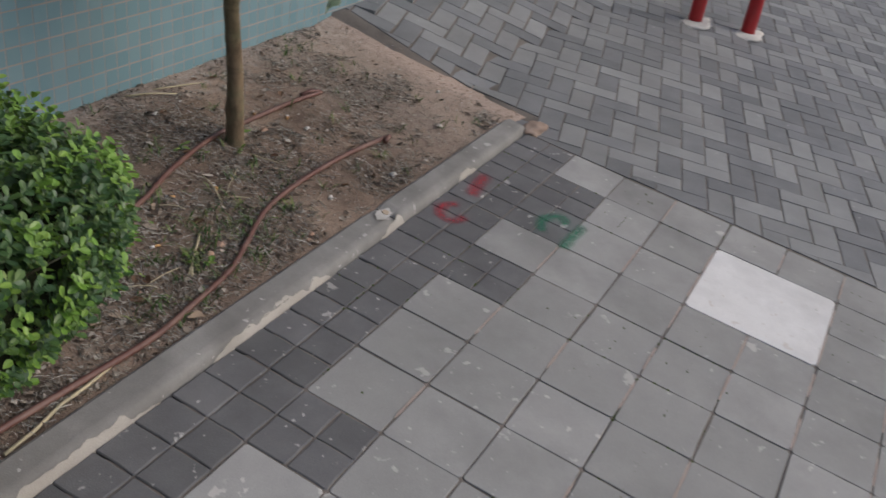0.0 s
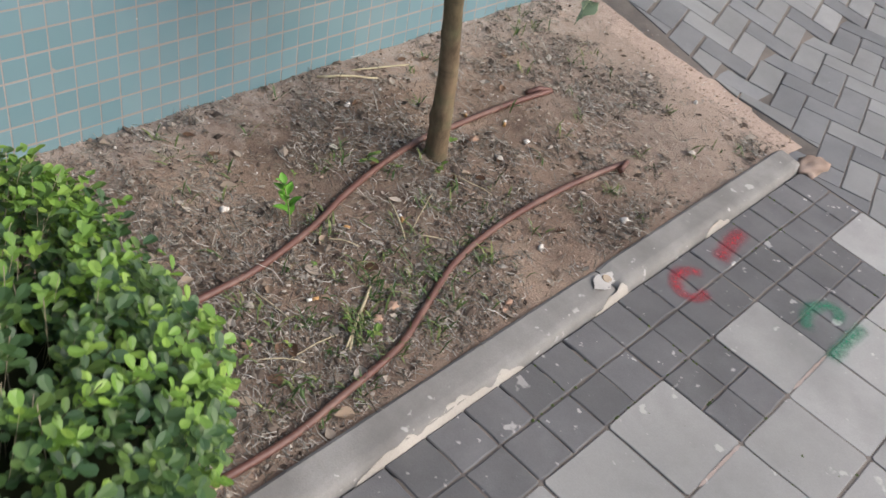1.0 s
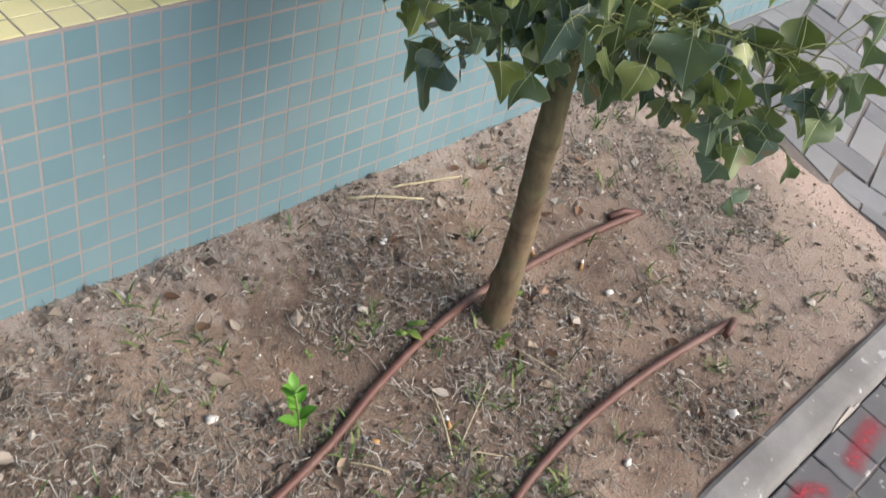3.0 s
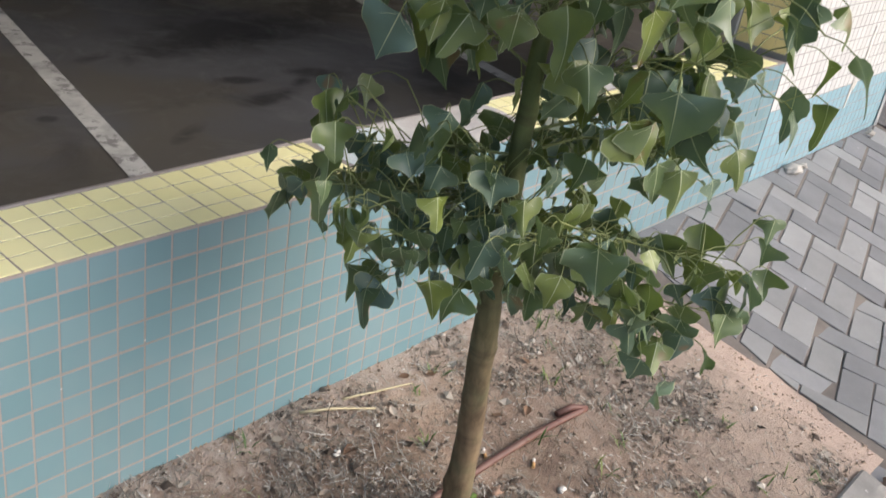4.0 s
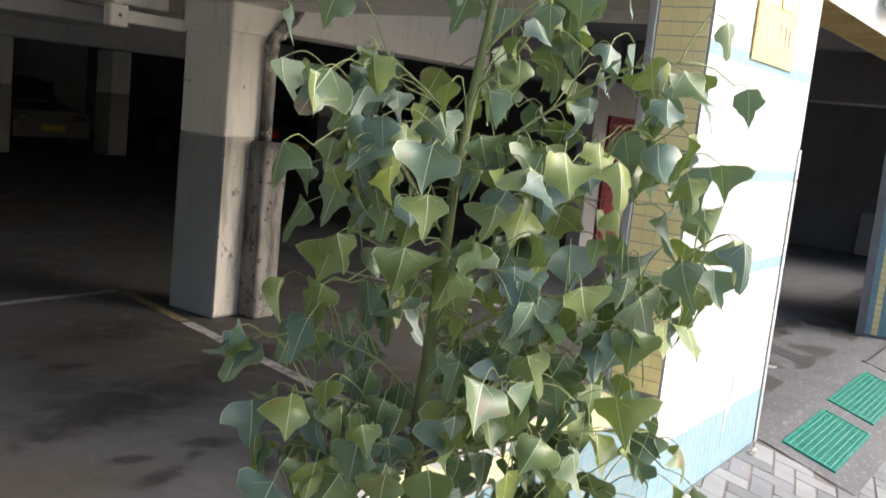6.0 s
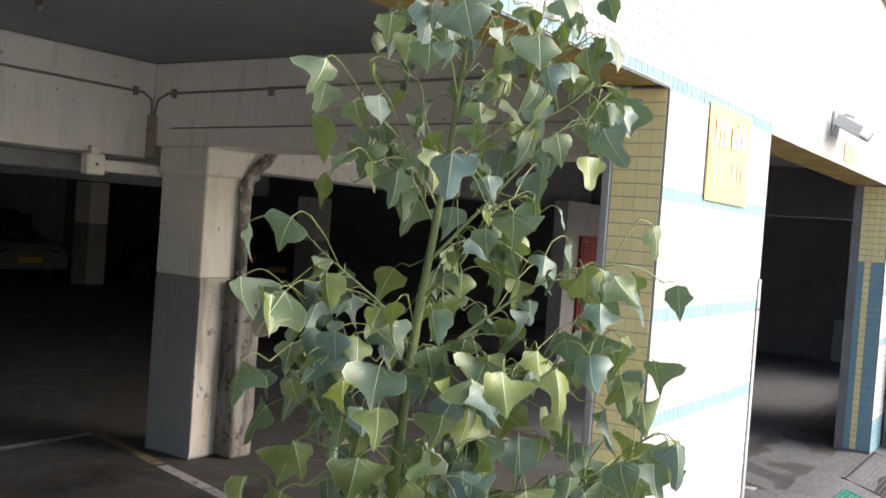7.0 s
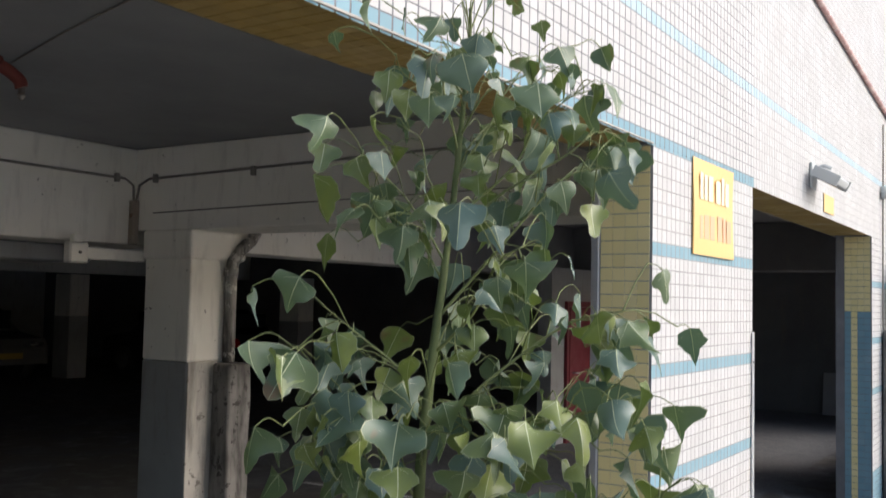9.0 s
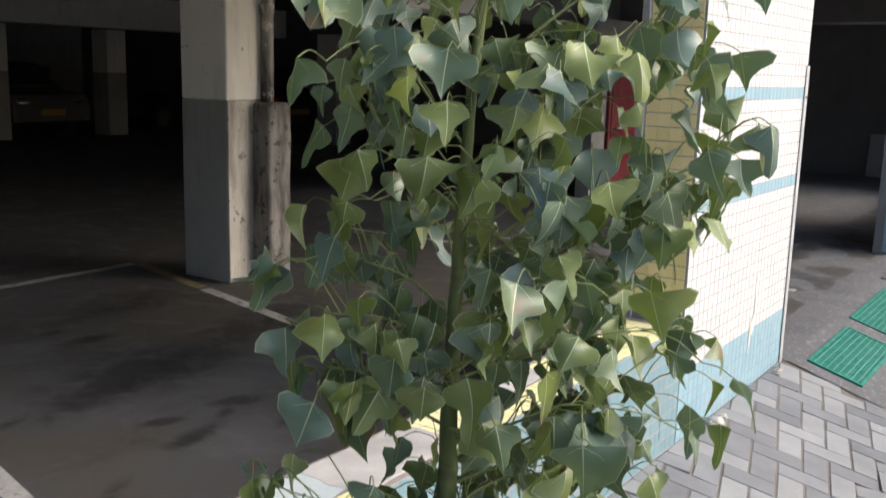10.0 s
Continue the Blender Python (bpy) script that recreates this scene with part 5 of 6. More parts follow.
M_HTIP = leafy("hedge_tip", (0.14, 0.27, 0.045), (0.19, 0.36, 0.05), (0.28, 0.44, 0.07), 0.45, island=True, glow=0.25)
M_HLEAF = leafy("hedge_leaf", (0.042, 0.098, 0.038), (0.070, 0.146, 0.046), (0.13, 0.22, 0.045), 0.42, island=True, glow=0.2)
M_HTWIG = material("hedge_twig", (0.22, 0.19, 0.13), 0.8)
hv, hf, yv, yf, tv, tf = [], [], [], [], [], []
hr = random.Random(5)


LEAF_RING = ((0, 0, 0), (0.18, 0.17, 0.03), (0.45, 0.31, 0.06), (0.75, 0.32, 0.05), (0.94, 0.16, -0.01), (0.94, -0.16, -0.01), (0.75, -0.32, 0.05), (0.45, -0.31, 0.06), (0.18, -0.17, 0.03), (0.55, 0, -0.04))


def small_leaf(p, tip, up, size, hv, hf):
    """Rounded leaf, folded on its rib."""
    side = tip.cross(up).normalized()
    n = len(hv)
    for t, w, z in LEAF_RING:
        hv.append(tuple(p + tip * t * size + side * w * size + up * z * size))
    for a in range(9):
        hf.append((n + a, n + (a + 1) % 9, n + 9))


for k in range(8600):
    v = 0.34 + 0.66 * hr.random() ** 0.85
    u = hr.uniform(-1.75, 0.75) if hr.random() < 0.72 else hr.uniform(0, 6.28)
    p, nrm = hedge_point(u, min(0.995, v))
    if hr.random() < 0.24:
        p = Vector((hr.uniform(-0.3, 0.50) if hr.random() < 0.8 else hr.uniform(-0.7, 0.0), hr.uniform(-0.22, 0.22), 0.865))
        p.z += 0.03 * noise.noise(Vector((p.x * 5, p.y * 5, 0)))
        nrm = Vector((hr.uniform(-.3, .3), hr.uniform(-.3, .3), 1)).normalized()
    if noise.noise(Vector((p.x * 16, p.y * 16, p.z * 16 + 3))) < -0.22:
        continue
    p = p + nrm * hr.uniform(-0.05, 0.03)
    grow = (nrm + Z * 0.5 + Vector((hr.uniform(-.4, .4), hr.uniform(-.4, .4), hr.uniform(-.2, .4)))).normalized()
    o = grow.orthogonal().normalized()
    young = hr.random() < 0.26 + 0.5 * noise.noise(p * 6)
    if young:
        p = p + grow * 0.014
    for q in range(hr.choice((4, 5, 6))):
        a = q * 2.4 + hr.uniform(-.3, .3)
        rad = Matrix.Rotation(a, 3, grow) @ o
        tip = (rad * 0.9 + grow * hr.uniform(0.15, 0.9)).normalized()
        up = (grow - tip * grow.dot(tip)).normalized()
        if young:
            small_leaf(p + grow * 0.006 * q, tip, up, hr.uniform(0.011, 0.021), yv, yf)
        else:
            small_leaf(p + grow * 0.005 * q, tip, up, hr.uniform(0.012, 0.023), hv, hf)
    if k % 3 == 0 or (p.z > 0.78 and k % 2):
        n = len(tv)
        e = p - grow * hr.uniform(0.05, 0.11)
        if p.z > 0.78:
            p = p + grow * hr.uniform(0.0, 0.05)
        sd = o * 0.0016
        tv += [tuple(p + sd), tuple(p - sd), tuple(e - sd), tuple(e + sd)]
        tf.append((n, n + 1, n + 2, n + 3))
me = bpy.data.meshes.new("leaves")
me.from_pydata(hv, [], hf)
me.materials.append(M_HLEAF)
ob = new("leaves", me)
ob.parent = hedge
tagged(ob, "small rounded dark green leaves", kind="stuff")
me = bpy.data.meshes.new("young_leaves")
me.from_pydata(yv, [], yf)
me.materials.append(M_HTIP)
ob = new("young_leaves", me)
ob.parent = hedge
tagged(ob, "fresh yellow-green shoot tips", kind="stuff")
me = bpy.data.meshes.new("twigs")
me.from_pydata(tv, [], tf)
me.materials.append(M_HTWIG)
ob = new("twigs", me)
ob.parent = hedge
tagged(ob, "thin pale clipped twigs", kind="stuff")

# ---- the bed: hoses, litter, weeds ----
M_HOSE = material("brown_hose", (0.155, 0.062, 0.042), 0.5)
_v = coords(M_HOSE)
_c = blend(M_HOSE, grey(M_HOSE, noise_tex(M_HOSE, _v, 12.0, 4.0), 0.4, 0.75, 0.0, 0.5), (0.118, 0.050, 0.038), (0.22, 0.14, 0.11))
_c = blend(M_HOSE, grey(M_HOSE, noise_tex(M_HOSE, _v, 5.0, 2.0), 0.66, 0.69, 0.0, 0.75), _c, (0.42, 0.38, 0.34))
set_base(M_HOSE, _c)


def hose(pts, label):
    way = spline([(x, y, soil_z(x, y) + dz) for x, y, dz in pts], 8)
    h = empty("hose", *way[0])
    bm = tube_into(bmesh.new(), [p - way[0] for p in way], 0.0090, 10)
    part("tube", bm, M_HOSE, h)
    return tagged(h, label, "hose", group="irrigation hoses"), way


h1, way1 = hose([(0.865, 0.892, .012), (0.70, 0.905, .012), (0.54, 0.910, .014), (0.40, 0.910, .014), (0.28, 0.908, .013), (0.11, 0.884, .012), (-0.06, 0.842, .012),
                 (-0.20, 0.800, .012), (-0.39, 0.758, .012), (-0.52, 0.750, .012), (-0.65, 0.753, .012), (-0.90, 0.785, .012), (-1.6, 0.80, .01)], "brown irrigation hose behind the tree trunk")
h2, way2 = hose([(0.830, 0.549, .012), (0.66, 0.560, .012), (0.48, 0.570, .012), (0.235, 0.562, .012), (0.03, 0.528, .012), (-0.135, 0.468, .012), (-0.28, 0.415, .012),
                 (-0.47, 0.389, .013), (-0.64, 0.372, .013), (-0.9, 0.375, .012), (-1.5, 0.40, .01)], "brown irrigation hose curving towards the kerb")
part("folded_end", tube_into(bmesh.new(), [(0.0, 0, 0), (-0.03, -0.012, 0.012), (-0.07, -0.02, 0.004)], 0.009, 8), M_HOSE, h2)
part("folded_end", tube_into(bmesh.new(), [(0.0, 0, 0), (-0.04, 0.02, 0.010), (-0.09, 0.03, 0.004)], 0.009, 8), M_HOSE, h1)

# dry litter: straw, leaf scraps and grit
M_STRAW = material("straw", (0.4, 0.36, 0.28), 0.9, spec=0.2)
set_base(M_STRAW, ramp(M_STRAW, random_of(M_STRAW, True), [(0.0, (0.085, 0.076, 0.062)), (0.40, (0.20, 0.182, 0.152)), (0.80, (0.36, 0.340, 0.295)), (1.0, (0.52, 0.500, 0.455))]))
M_SCRAP = material("leaf_scrap", (0.3, 0.2, 0.12), 0.85, spec=0.2)
set_base(M_SCRAP, ramp(M_SCRAP, random_of(M_SCRAP, True), [(0.0, (0.060, 0.046, 0.036)), (0.4, (0.15, 0.115, 0.09)), (0.75, (0.27, 0.23, 0.185)), (1.0, (0.46, 0.42, 0.36))]))
M_GRIT = material("grit", (0.4, 0.35, 0.3), 0.9, spec=0.2)
set_base(M_GRIT, ramp(M_GRIT, random_of(M_GRIT, True), [(0.0, (0.22, 0.165, 0.12)), (0.5, (0.33, 0.245, 0.18)), (0.85, (0.45, 0.37, 0.30)), (1.0, (0.72, 0.69, 0.64))]))
M_GRASS = material("weed", (0.08, 0.15, 0.03), 0.6)
set_base(M_GRASS, ramp(M_GRASS, random_of(M_GRASS, True), [(0.0, (0.045, 0.085, 0.022)), (0.6, (0.09, 0.155, 0.035)), (1.0, (0.22, 0.25, 0.08))]))

br = random.Random(11)


def density(x, y):
    d = 0.30 + 1.2 * noise.noise(Vector((x * 2.6, y * 3.0, 9.0))) + 1.0 * noise.noise(Vector((x * 9, y * 9, 4.0))) + 0.6 * noise.noise(Vector((x * 24, y * 24, 2.0)))
    d += 0.5 * smooth01((0.75 - abs(y - 0.62)) / 0.6) * smooth01((0.9 - x) / 0.8)
    d -= 0.6 * smooth01((x - 1.15) / 0.35)
    return d


def bed_spot():
    while True:
        x, y = br.uniform(-1.9, 1.52), br.uniform(0.335, WALL_Y - 0.005)
        if br.random() < (0.10 if x < 1.2 else 0.03) or br.random() < density(x, y):
            return x, y


sv, sf = [], []
for k in range(36000):
    x, y = bed_spot()
    L = br.uniform(0.006, 0.026) * (2.8 if br.random() < 0.16 else 1.0)
    a, w = br.uniform(0, 6.283), br.uniform(0.0003, 0.0011)
    bend, lift = br.uniform(-0.22, 0.22) * L, br.uniform(0.0, 0.34) * L
    d, s = Vector((math.cos(a), math.sin(a), 0)), Vector((-math.sin(a), math.cos(a), 0))
    n = len(sv)
    for t in (0, 0.5, 1.0):
        p = Vector((x, y, 0)) + d * L * (t - 0.5) + s * bend * (t - 0.5) ** 2 * 4
        z = soil_z(p.x, p.y) + 0.003 + lift * t + 0.002 * (t == 0.5)
        if p.y < 0.325:
            z = max(z, 0.083)
        wk = w * (1.0 if t < 1 else 0.4)
        sv += [(p.x + s.x * wk, p.y + s.y * wk, z), (p.x - s.x * wk, p.y - s.y * wk, z + 0.0008)]
    sf += [(n, n + 1, n + 3, n + 2), (n + 2, n + 3, n + 5, n + 4)]
me = bpy.data.meshes.new("straw_litter")
me.from_pydata(sv, [], sf)
me.materials.append(M_STRAW)
tagged(new("straw_litter", me), "grey dry straw and clippings on the soil", "litter", kind="stuff")

sv, sf = [], []
for k in range(11000):
    x, y = bed_spot()
    L = br.uniform(0.005, 0.018) * (2.1 if br.random() < 0.10 else 1.0)
    a = br.uniform(0, 6.283)
    d, s = Vector((math.cos(a), math.sin(a), br.uniform(-.3, .5))), Vector((-math.sin(a), math.cos(a), br.uniform(-.4, .4)))
    w = L * br.uniform(0.2, 0.45)
    c = Vector((x, y, soil_z(x, y) + 0.004 + 0.3 * w))
    n = len(sv)
    for p in (c - d * L / 2, c + s * w, c + d * L / 2, c - s * w, c + Z * w * br.uniform(-.5, .8)):
        sv.append((p.x, p.y, max(p.z, soil_z(p.x, p.y) + 0.001)))
    sf += [(n, n + 1, n + 4), (n + 1, n + 2, n + 4), (n + 2, n + 3, n + 4), (n + 3, n, n + 4)]
me = bpy.data.meshes.new("leaf_litter")
me.from_pydata(sv, [], sf)
me.materials.append(M_SCRAP)
tagged(new("leaf_litter", me), "curled brown leaf scraps on the soil", "litter", kind="stuff")

sv, sf = [], []
for k in range(4200):
    x, y = br.uniform(-1.7, 1.62), br.uniform(0.33, WALL_Y - 0.003)
    if br.random() < 0.35:
        y = WALL_Y - 0.10 * br.random() ** 1.5
    elif br.random() < 0.15:
        x = br.uniform(1.30, 1.64)
    r = br.uniform(0.0015, 0.005) * (2.0 if br.random() < 0.05 else 1.0)
    c = Vector((x, y, soil_z(x, y) + r * 0.4))
    n = len(sv)
    pts = [Vector((br.uniform(.6, 1), 0, 0)), Vector((0, br.uniform(.6, 1), 0)), Vector((-br.uniform(.6, 1), 0, 0)), Vector((0, -br.uniform(.6, 1), 0)), Vector((0, 0, br.uniform(.5, .9)))]
    sv += [tuple(c + q * r) for q in pts]
    sf += [(n, n + 1, n + 4), (n + 1, n + 2, n + 4), (n + 2, n + 3, n + 4), (n + 3, n, n + 4)]
me = bpy.data.meshes.new("grit")
me.from_pydata(sv, [], sf)
me.materials.append(M_GRIT)
tagged(new("grit", me), "small stones and plaster crumbs on the soil", "gravel", kind="stuff")

sv, sf = [], []
for k in range(190):
    x, y = (br.uniform(-1.2, 1.3), br.uniform(0.36, 1.26)) if k % 2 else (br.gauss(-0.2, 0.25), br.gauss(0.52, 0.10))
    if y < 0.34:
        continue
    for b in range(br.randint(3, 10)):
        a, L = br.uniform(0, 6.283), br.uniform(0.015, 0.055)
        d = Vector((math.cos(a), math.sin(a), br.uniform(0.5, 2.0))).normalized()
        s = Vector((-d.y, d.x, 0)).normalized() * br.uniform(0.001, 0.0032)
        p = Vector((x + br.uniform(-.018, .018), y + br.uniform(-.018, .018), 0))
        p.z = soil_z(p.x, p.y)
        n = len(sv)
        mid, end = p + d * L * 0.6, p + d * L + Vector((d.x, d.y, -0.4)) * L * 0.3
        sv += [tuple(p + s * .6), tuple(p - s * .6), tuple(mid + s), tuple(mid - s), tuple(end)]
        sf += [(n, n + 1, n + 3, n + 2), (n + 2, n + 3, n + 4)]
me = bpy.data.meshes.new("weeds")
me.from_pydata(sv, [], sf)
me.materials.append(M_GRASS)
tagged(new("weeds", me), "thin green weeds and grass tufts", "weeds", kind="stuff")

M_DRYLEAF = material("dry_leaf", (0.2, 0.12, 0.07), 0.8, spec=0.2)
set_base(M_DRYLEAF, ramp(M_DRYLEAF, random_of(M_DRYLEAF), [(0.0, (0.09, 0.05, 0.03)), (0.4, (0.20, 0.125, 0.08)), (0.7, (0.33, 0.26, 0.19)), (1.0, (0.44, 0.39, 0.33))]))
dr = random.Random(31)
for k in range(92):
    if k % 5 == 0:
        x, y = 0.29 + dr.gauss(0, 0.11), 0.85 + dr.gauss(0, 0.09)
    elif k % 5 < 3:
        x, y = dr.gauss(-0.70, 0.16), dr.gauss(0.66, 0.14)
    else:
        x, y = dr.uniform(-0.9, 0.95), dr.uniform(0.38, 1.24)
    if not 0.35 < y < 1.27:
        continue
    L = dr.uniform(0.022, 0.048)
    bm = bmesh.new()
    curl = dr.uniform(0.1, 0.45)
    rows = []
    for t, w in ((0, 0.03), (0.2, 0.26), (0.45, 0.33), (0.7, 0.24), (1.0, 0.02)):
        rows.append([bm.verts.new((u * w * L, (t - 0.5) * L, L * (curl * abs(u) * w * 2 + 0.22 * (t - 0.5) ** 2 + 0.04 * noise.noise(Vector((k, t * 4, u)))))) for u in (-1, -0.5, 0, 0.5, 1)])
    for a, b in zip(rows, rows[1:]):
        for i in range(4):
            bm.faces.new((a[i], a[i + 1], b[i + 1], b[i])).smooth = True
    ob = finish("dry_leaf", bm, M_DRYLEAF)
    ob.matrix_basis = pose(x, y, soil_z(x, y) + 0.006, dr.uniform(-18, 18), dr.uniform(-18, 18), dr.uniform(0, 360))
    tagged(ob, "curled dry brown leaf lying on the soil", "leaf", group="fallen leaves")

# single things lying in the bed
M_FRESH = leafy("fresh_leaf", (0.10, 0.28, 0.02), (0.13, 0.34, 0.03), (0.17, 0.40, 0.05), 0.45)
OVAL = ((0.0, 0.02), (0.10, 0.12), (0.28, 0.235), (0.50, 0.285), (0.72, 0.22), (0.90, 0.10), (1.0, 0.0))


def oval_leaf(base, d, L, wide, fold, mat, parent):
    """An oval leaf from base along d, folded along its rib and bent over at the tip."""
    side = d.cross(Z)
    side = side.normalized() if side.length > 1e-4 else Vector((1, 0, 0))
    up = side.cross(d)
    bm = bmesh.new()
    rows = []
    for t, w in OVAL:
        mid = base + d * L * t - up * L * 0.22 * t * t
        rows.append([bm.verts.new(mid + side * u * w * L * wide + up * abs(u) * w * L * fold) for u in (-1, -0.5, 0, 0.5, 1)])
    for a, b in zip(rows, rows[1:]):
        for i in range(4):
            bm.faces.new((a[i], a[i + 1], b[i + 1], b[i])).smooth = True
    bmesh.ops.remove_doubles(bm, verts=bm.verts[:], dist=0.00005)
    return part("leaf", bm, mat, parent)


sp = empty("seedling", -0.245, 0.832, soil_z(-0.245, 0.832))
stem = spline([(0, 0, -0.01), (0.008, 0.012, 0.03), (0.014, 0.030, 0.065), (0.016, 0.046, 0.095)], 4)
part("stem", tube_into(bmesh.new(), stem, 0.0022, 6), M_TWIG, sp)
for k in range(10):
    a = k * 2.4 + 0.6
    base = stem[min(len(stem) - 1, 4 + k)]
    d = Vector((0.75 * math.cos(a), 0.35 + 0.75 * math.sin(a), 0.55 + 0.07 * k)).normalized()
    oval_leaf(base, d, 0.044 - 0.0012 * k, 1.05, 0.35, M_FRESH, sp)
tagged(sp, "bright green seedling growing by the hose", "plant")

M_SPROUT = leafy("sprout_leaf", (0.11, 0.22, 0.03), (0.16, 0.27, 0.045), (0.26, 0.33, 0.07), 0.5)
wr = random.Random(47)


def weed(x, y, n, size, label):
    """A small sprout: a few creeping stems with rounded leaves."""
    w = empty("weed", x, y, soil_z(x, y) + 0.002)
    for k in range(max(1, n // 3)):
        a = wr.uniform(0, 6.283)
        end = Vector((math.cos(a) * size, math.sin(a) * size, size * wr.uniform(0.5, 1.1)))
        runner = spline([(0, 0, -0.004), tuple(end * 0.45 + Z * size * 0.15), tuple(end)], 4)
        part("stem", tube_into(bmesh.new(), runner, 0.0009, 5), M_TWIG, w)
        for q in range(3):
            b = a + wr.uniform(-1.6, 1.6)
            d = Vector((math.cos(b), math.sin(b), wr.uniform(0.1, 0.9))).normalized()
            oval_leaf(runner[3 + q * 2], d, wr.uniform(0.55, 0.95) * size, wr.uniform(0.9, 1.3), wr.uniform(0.1, 0.5), M_SPROUT, w)
    tagged(w, label, "weed", group="weeds in the bed")


for x, y, n, size in ((-0.546, 0.884, 4, .016), (-0.318, 0.52, 6, .022), (-0.311, 0.465, 7, .026), (-0.603, 0.567, 6, .022), (-0.705, 0.664, 7, .024), (-0.554, 0.579, 4, .02),
                      (-0.73, 0.921, 6, .024), (-0.464, 0.545, 4, .018), (0.163, 0.857, 5, .02), (-0.124, 0.96, 4, .016), (-0.267, 0.699, 4, .014), (0.037, 0.498, 4, .014)):
    weed(x, y, n, size, "small green weed with rounded leaves in the soil")
for x, y, n, size in ((0.081, 0.928, 10, .036), (0.225, 0.80, 7, .026), (0.36, 0.87, 6, .024)):
    weed(x, y, n, size, "leafy green weed by the tree trunk")

M_STICK = material("pale_stick", (0.46, 0.40, 0.26), 0.8)


def stick(x0, y0, x1, y1, r, label, lift=0.0):
    pts = []
    for k in range(6):
        t = k / 5
        x, y = x0 + (x1 - x0) * t, y0 + (y1 - y0) * t
        pts.append((x, y, max(soil_z(x, y), 0.082 if y < 0.327 else -9) + r + 0.004 + lift * math.sin(t * 3.14) + 0.004 * noise.noise(Vector((x * 20, y * 20, 0)))))
    return tagged(finish("stick", tube_into(bmesh.new(), pts, [r, r * 1.05, r, r * .95, r * .9, r * .7], 6), M_STICK), label, "stick")


stick(-0.205, 0.585, -0.372, 0.482, 0.0042, "pale dry stalk lying on the soil")
stick(-1.12, 0.330, -0.69, 0.378, 0.0045, "long pale dry stalk lying against the kerb")
stick(-0.369, 0.473, -0.30, 0.53, 0.0035, "pale dry stalk lying on the soil")
stick(0.205, 1.262, 0.371, 1.179, 0.0036, "thin dry twig by the wall foot")
stick(0.32, 1.24, 0.52, 1.20, 0.003, "thin dry twig by the wall foot")
stick(-0.02, 0.655, 0.045, 0.787, 0.0025, "bent dry stem on the soil", 0.01)
for x0, y0, x1, y1 in ((0.178, 0.747, -0.003, 0.66), (-0.198, 0.76, -0.138, 0.696), (-0.003, 0.66, 0.077, 0.60), (0.271, 0.776, 0.321, 0.656), (-0.451, 0.732, -0.423, 0.59),
                       (-0.549, 0.668, -0.599, 0.573), (-0.609, 0.842, -0.725, 0.809), (-0.738, 0.93, -0.574, 0.887), (-0.364, 0.524, -0.512, 0.524), (-0.47, 0.505, -0.561, 0.563)):
    stick(x0, y0, x1, y1, 0.0014, "thin grey twig lying in the litter", 0.006)

M_PEBBLE = stone("pebble", (0.32, 0.20, 0.14), (0.44, 0.30, 0.22), vary=0.1)
M_PALE = stone("pale_stone", (0.6, 0.56, 0.5), (0.72, 0.69, 0.64), vary=0.1)
for i, (x, y, r, mat, lab) in enumerate(((0.445, 0.850, .016, M_PEBBLE, "small reddish pebble on the soil"), (-0.20, 0.515, .015, M_PEBBLE, "small reddish pebble on the soil"), (0.592, 0.765, .012, M_PALE, "small white plaster crumb on the soil"),
                                         (0.600, 0.395, .015, M_PALE, "small white plaster crumb by the kerb"), (0.20, 1.125, .012, M_PALE, "flat pale stone on the soil"), (-0.55, 0.60, .014, M_PEBBLE, "small reddish pebble on the soil"),
                                         (0.29, 0.455, .011, M_PALE, "small white plaster crumb on the soil"), (1.35, 0.62, .010, M_PALE, "small white plaster crumb on the soil"), (-0.35, 0.95, .013, M_PALE, "small white plaster crumb on the soil"), (0.06, 0.37, .012, M_PEBBLE, "small reddish pebble by the kerb"),
                                         (0.03, 0.36, .010, M_PEBBLE, "small reddish pebble by the kerb"), (-0.258, 0.505, .013, M_PEBBLE, "small reddish pebble on the soil"), (-0.592, 0.607, .010, M_PEBBLE, "small reddish pebble on the soil"),
                                         (-0.613, 0.62, .009, M_PEBBLE, "small reddish pebble on the soil"), (-0.526, 0.518, .009, M_PEBBLE, "small reddish pebble on the soil"), (-0.282, 0.863, .010, M_PEBBLE, "small reddish pebble on the soil"))):
    tagged(finish("pebble", blob(x, y, soil_z(x, y) + r * 0.45, r * 0.95, r * 0.7, r * 0.55, i * 1.9, 0.9), mat), lab, "stone", group="pebbles in the bed")

M_BUTT_W, M_BUTT_O = material("filter_paper", (0.75, 0.73, 0.70), 0.8), material("filter_tan", (0.52, 0.30, 0.12), 0.8)
for x, y, a in ((-0.118, 0.755, 2.2), (0.02, 0.705, 1.1), (0.50, 0.93, 0.9), (0.46, 0.955, 2.0), (0.58, 0.845, 0.6), (-0.33, 0.625, 2.9)):
    b = empty("cigarette_butt", x, y, soil_z(x, y) + 0.006)
    d = Vector((math.cos(a), math.sin(a), 0.05))
    part("filter", tube_into(bmesh.new(), [d * 0.0, d * 0.017], 0.0042, 8), M_BUTT_O, b)
    part("paper", tube_into(bmesh.new(), [d * 0.0171, d * 0.029], 0.004, 8), M_BUTT_W, b)
    tagged(b, "squashed cigarette end on the soil", "litter", group="cigarette ends")


# ---- paint marks on the paving ----
M_REDMARK = material("red_spray", (0.36, 0.03, 0.05), 0.8)
M_GREENMARK = material("green_spray", (0.015, 0.20, 0.11), 0.8)
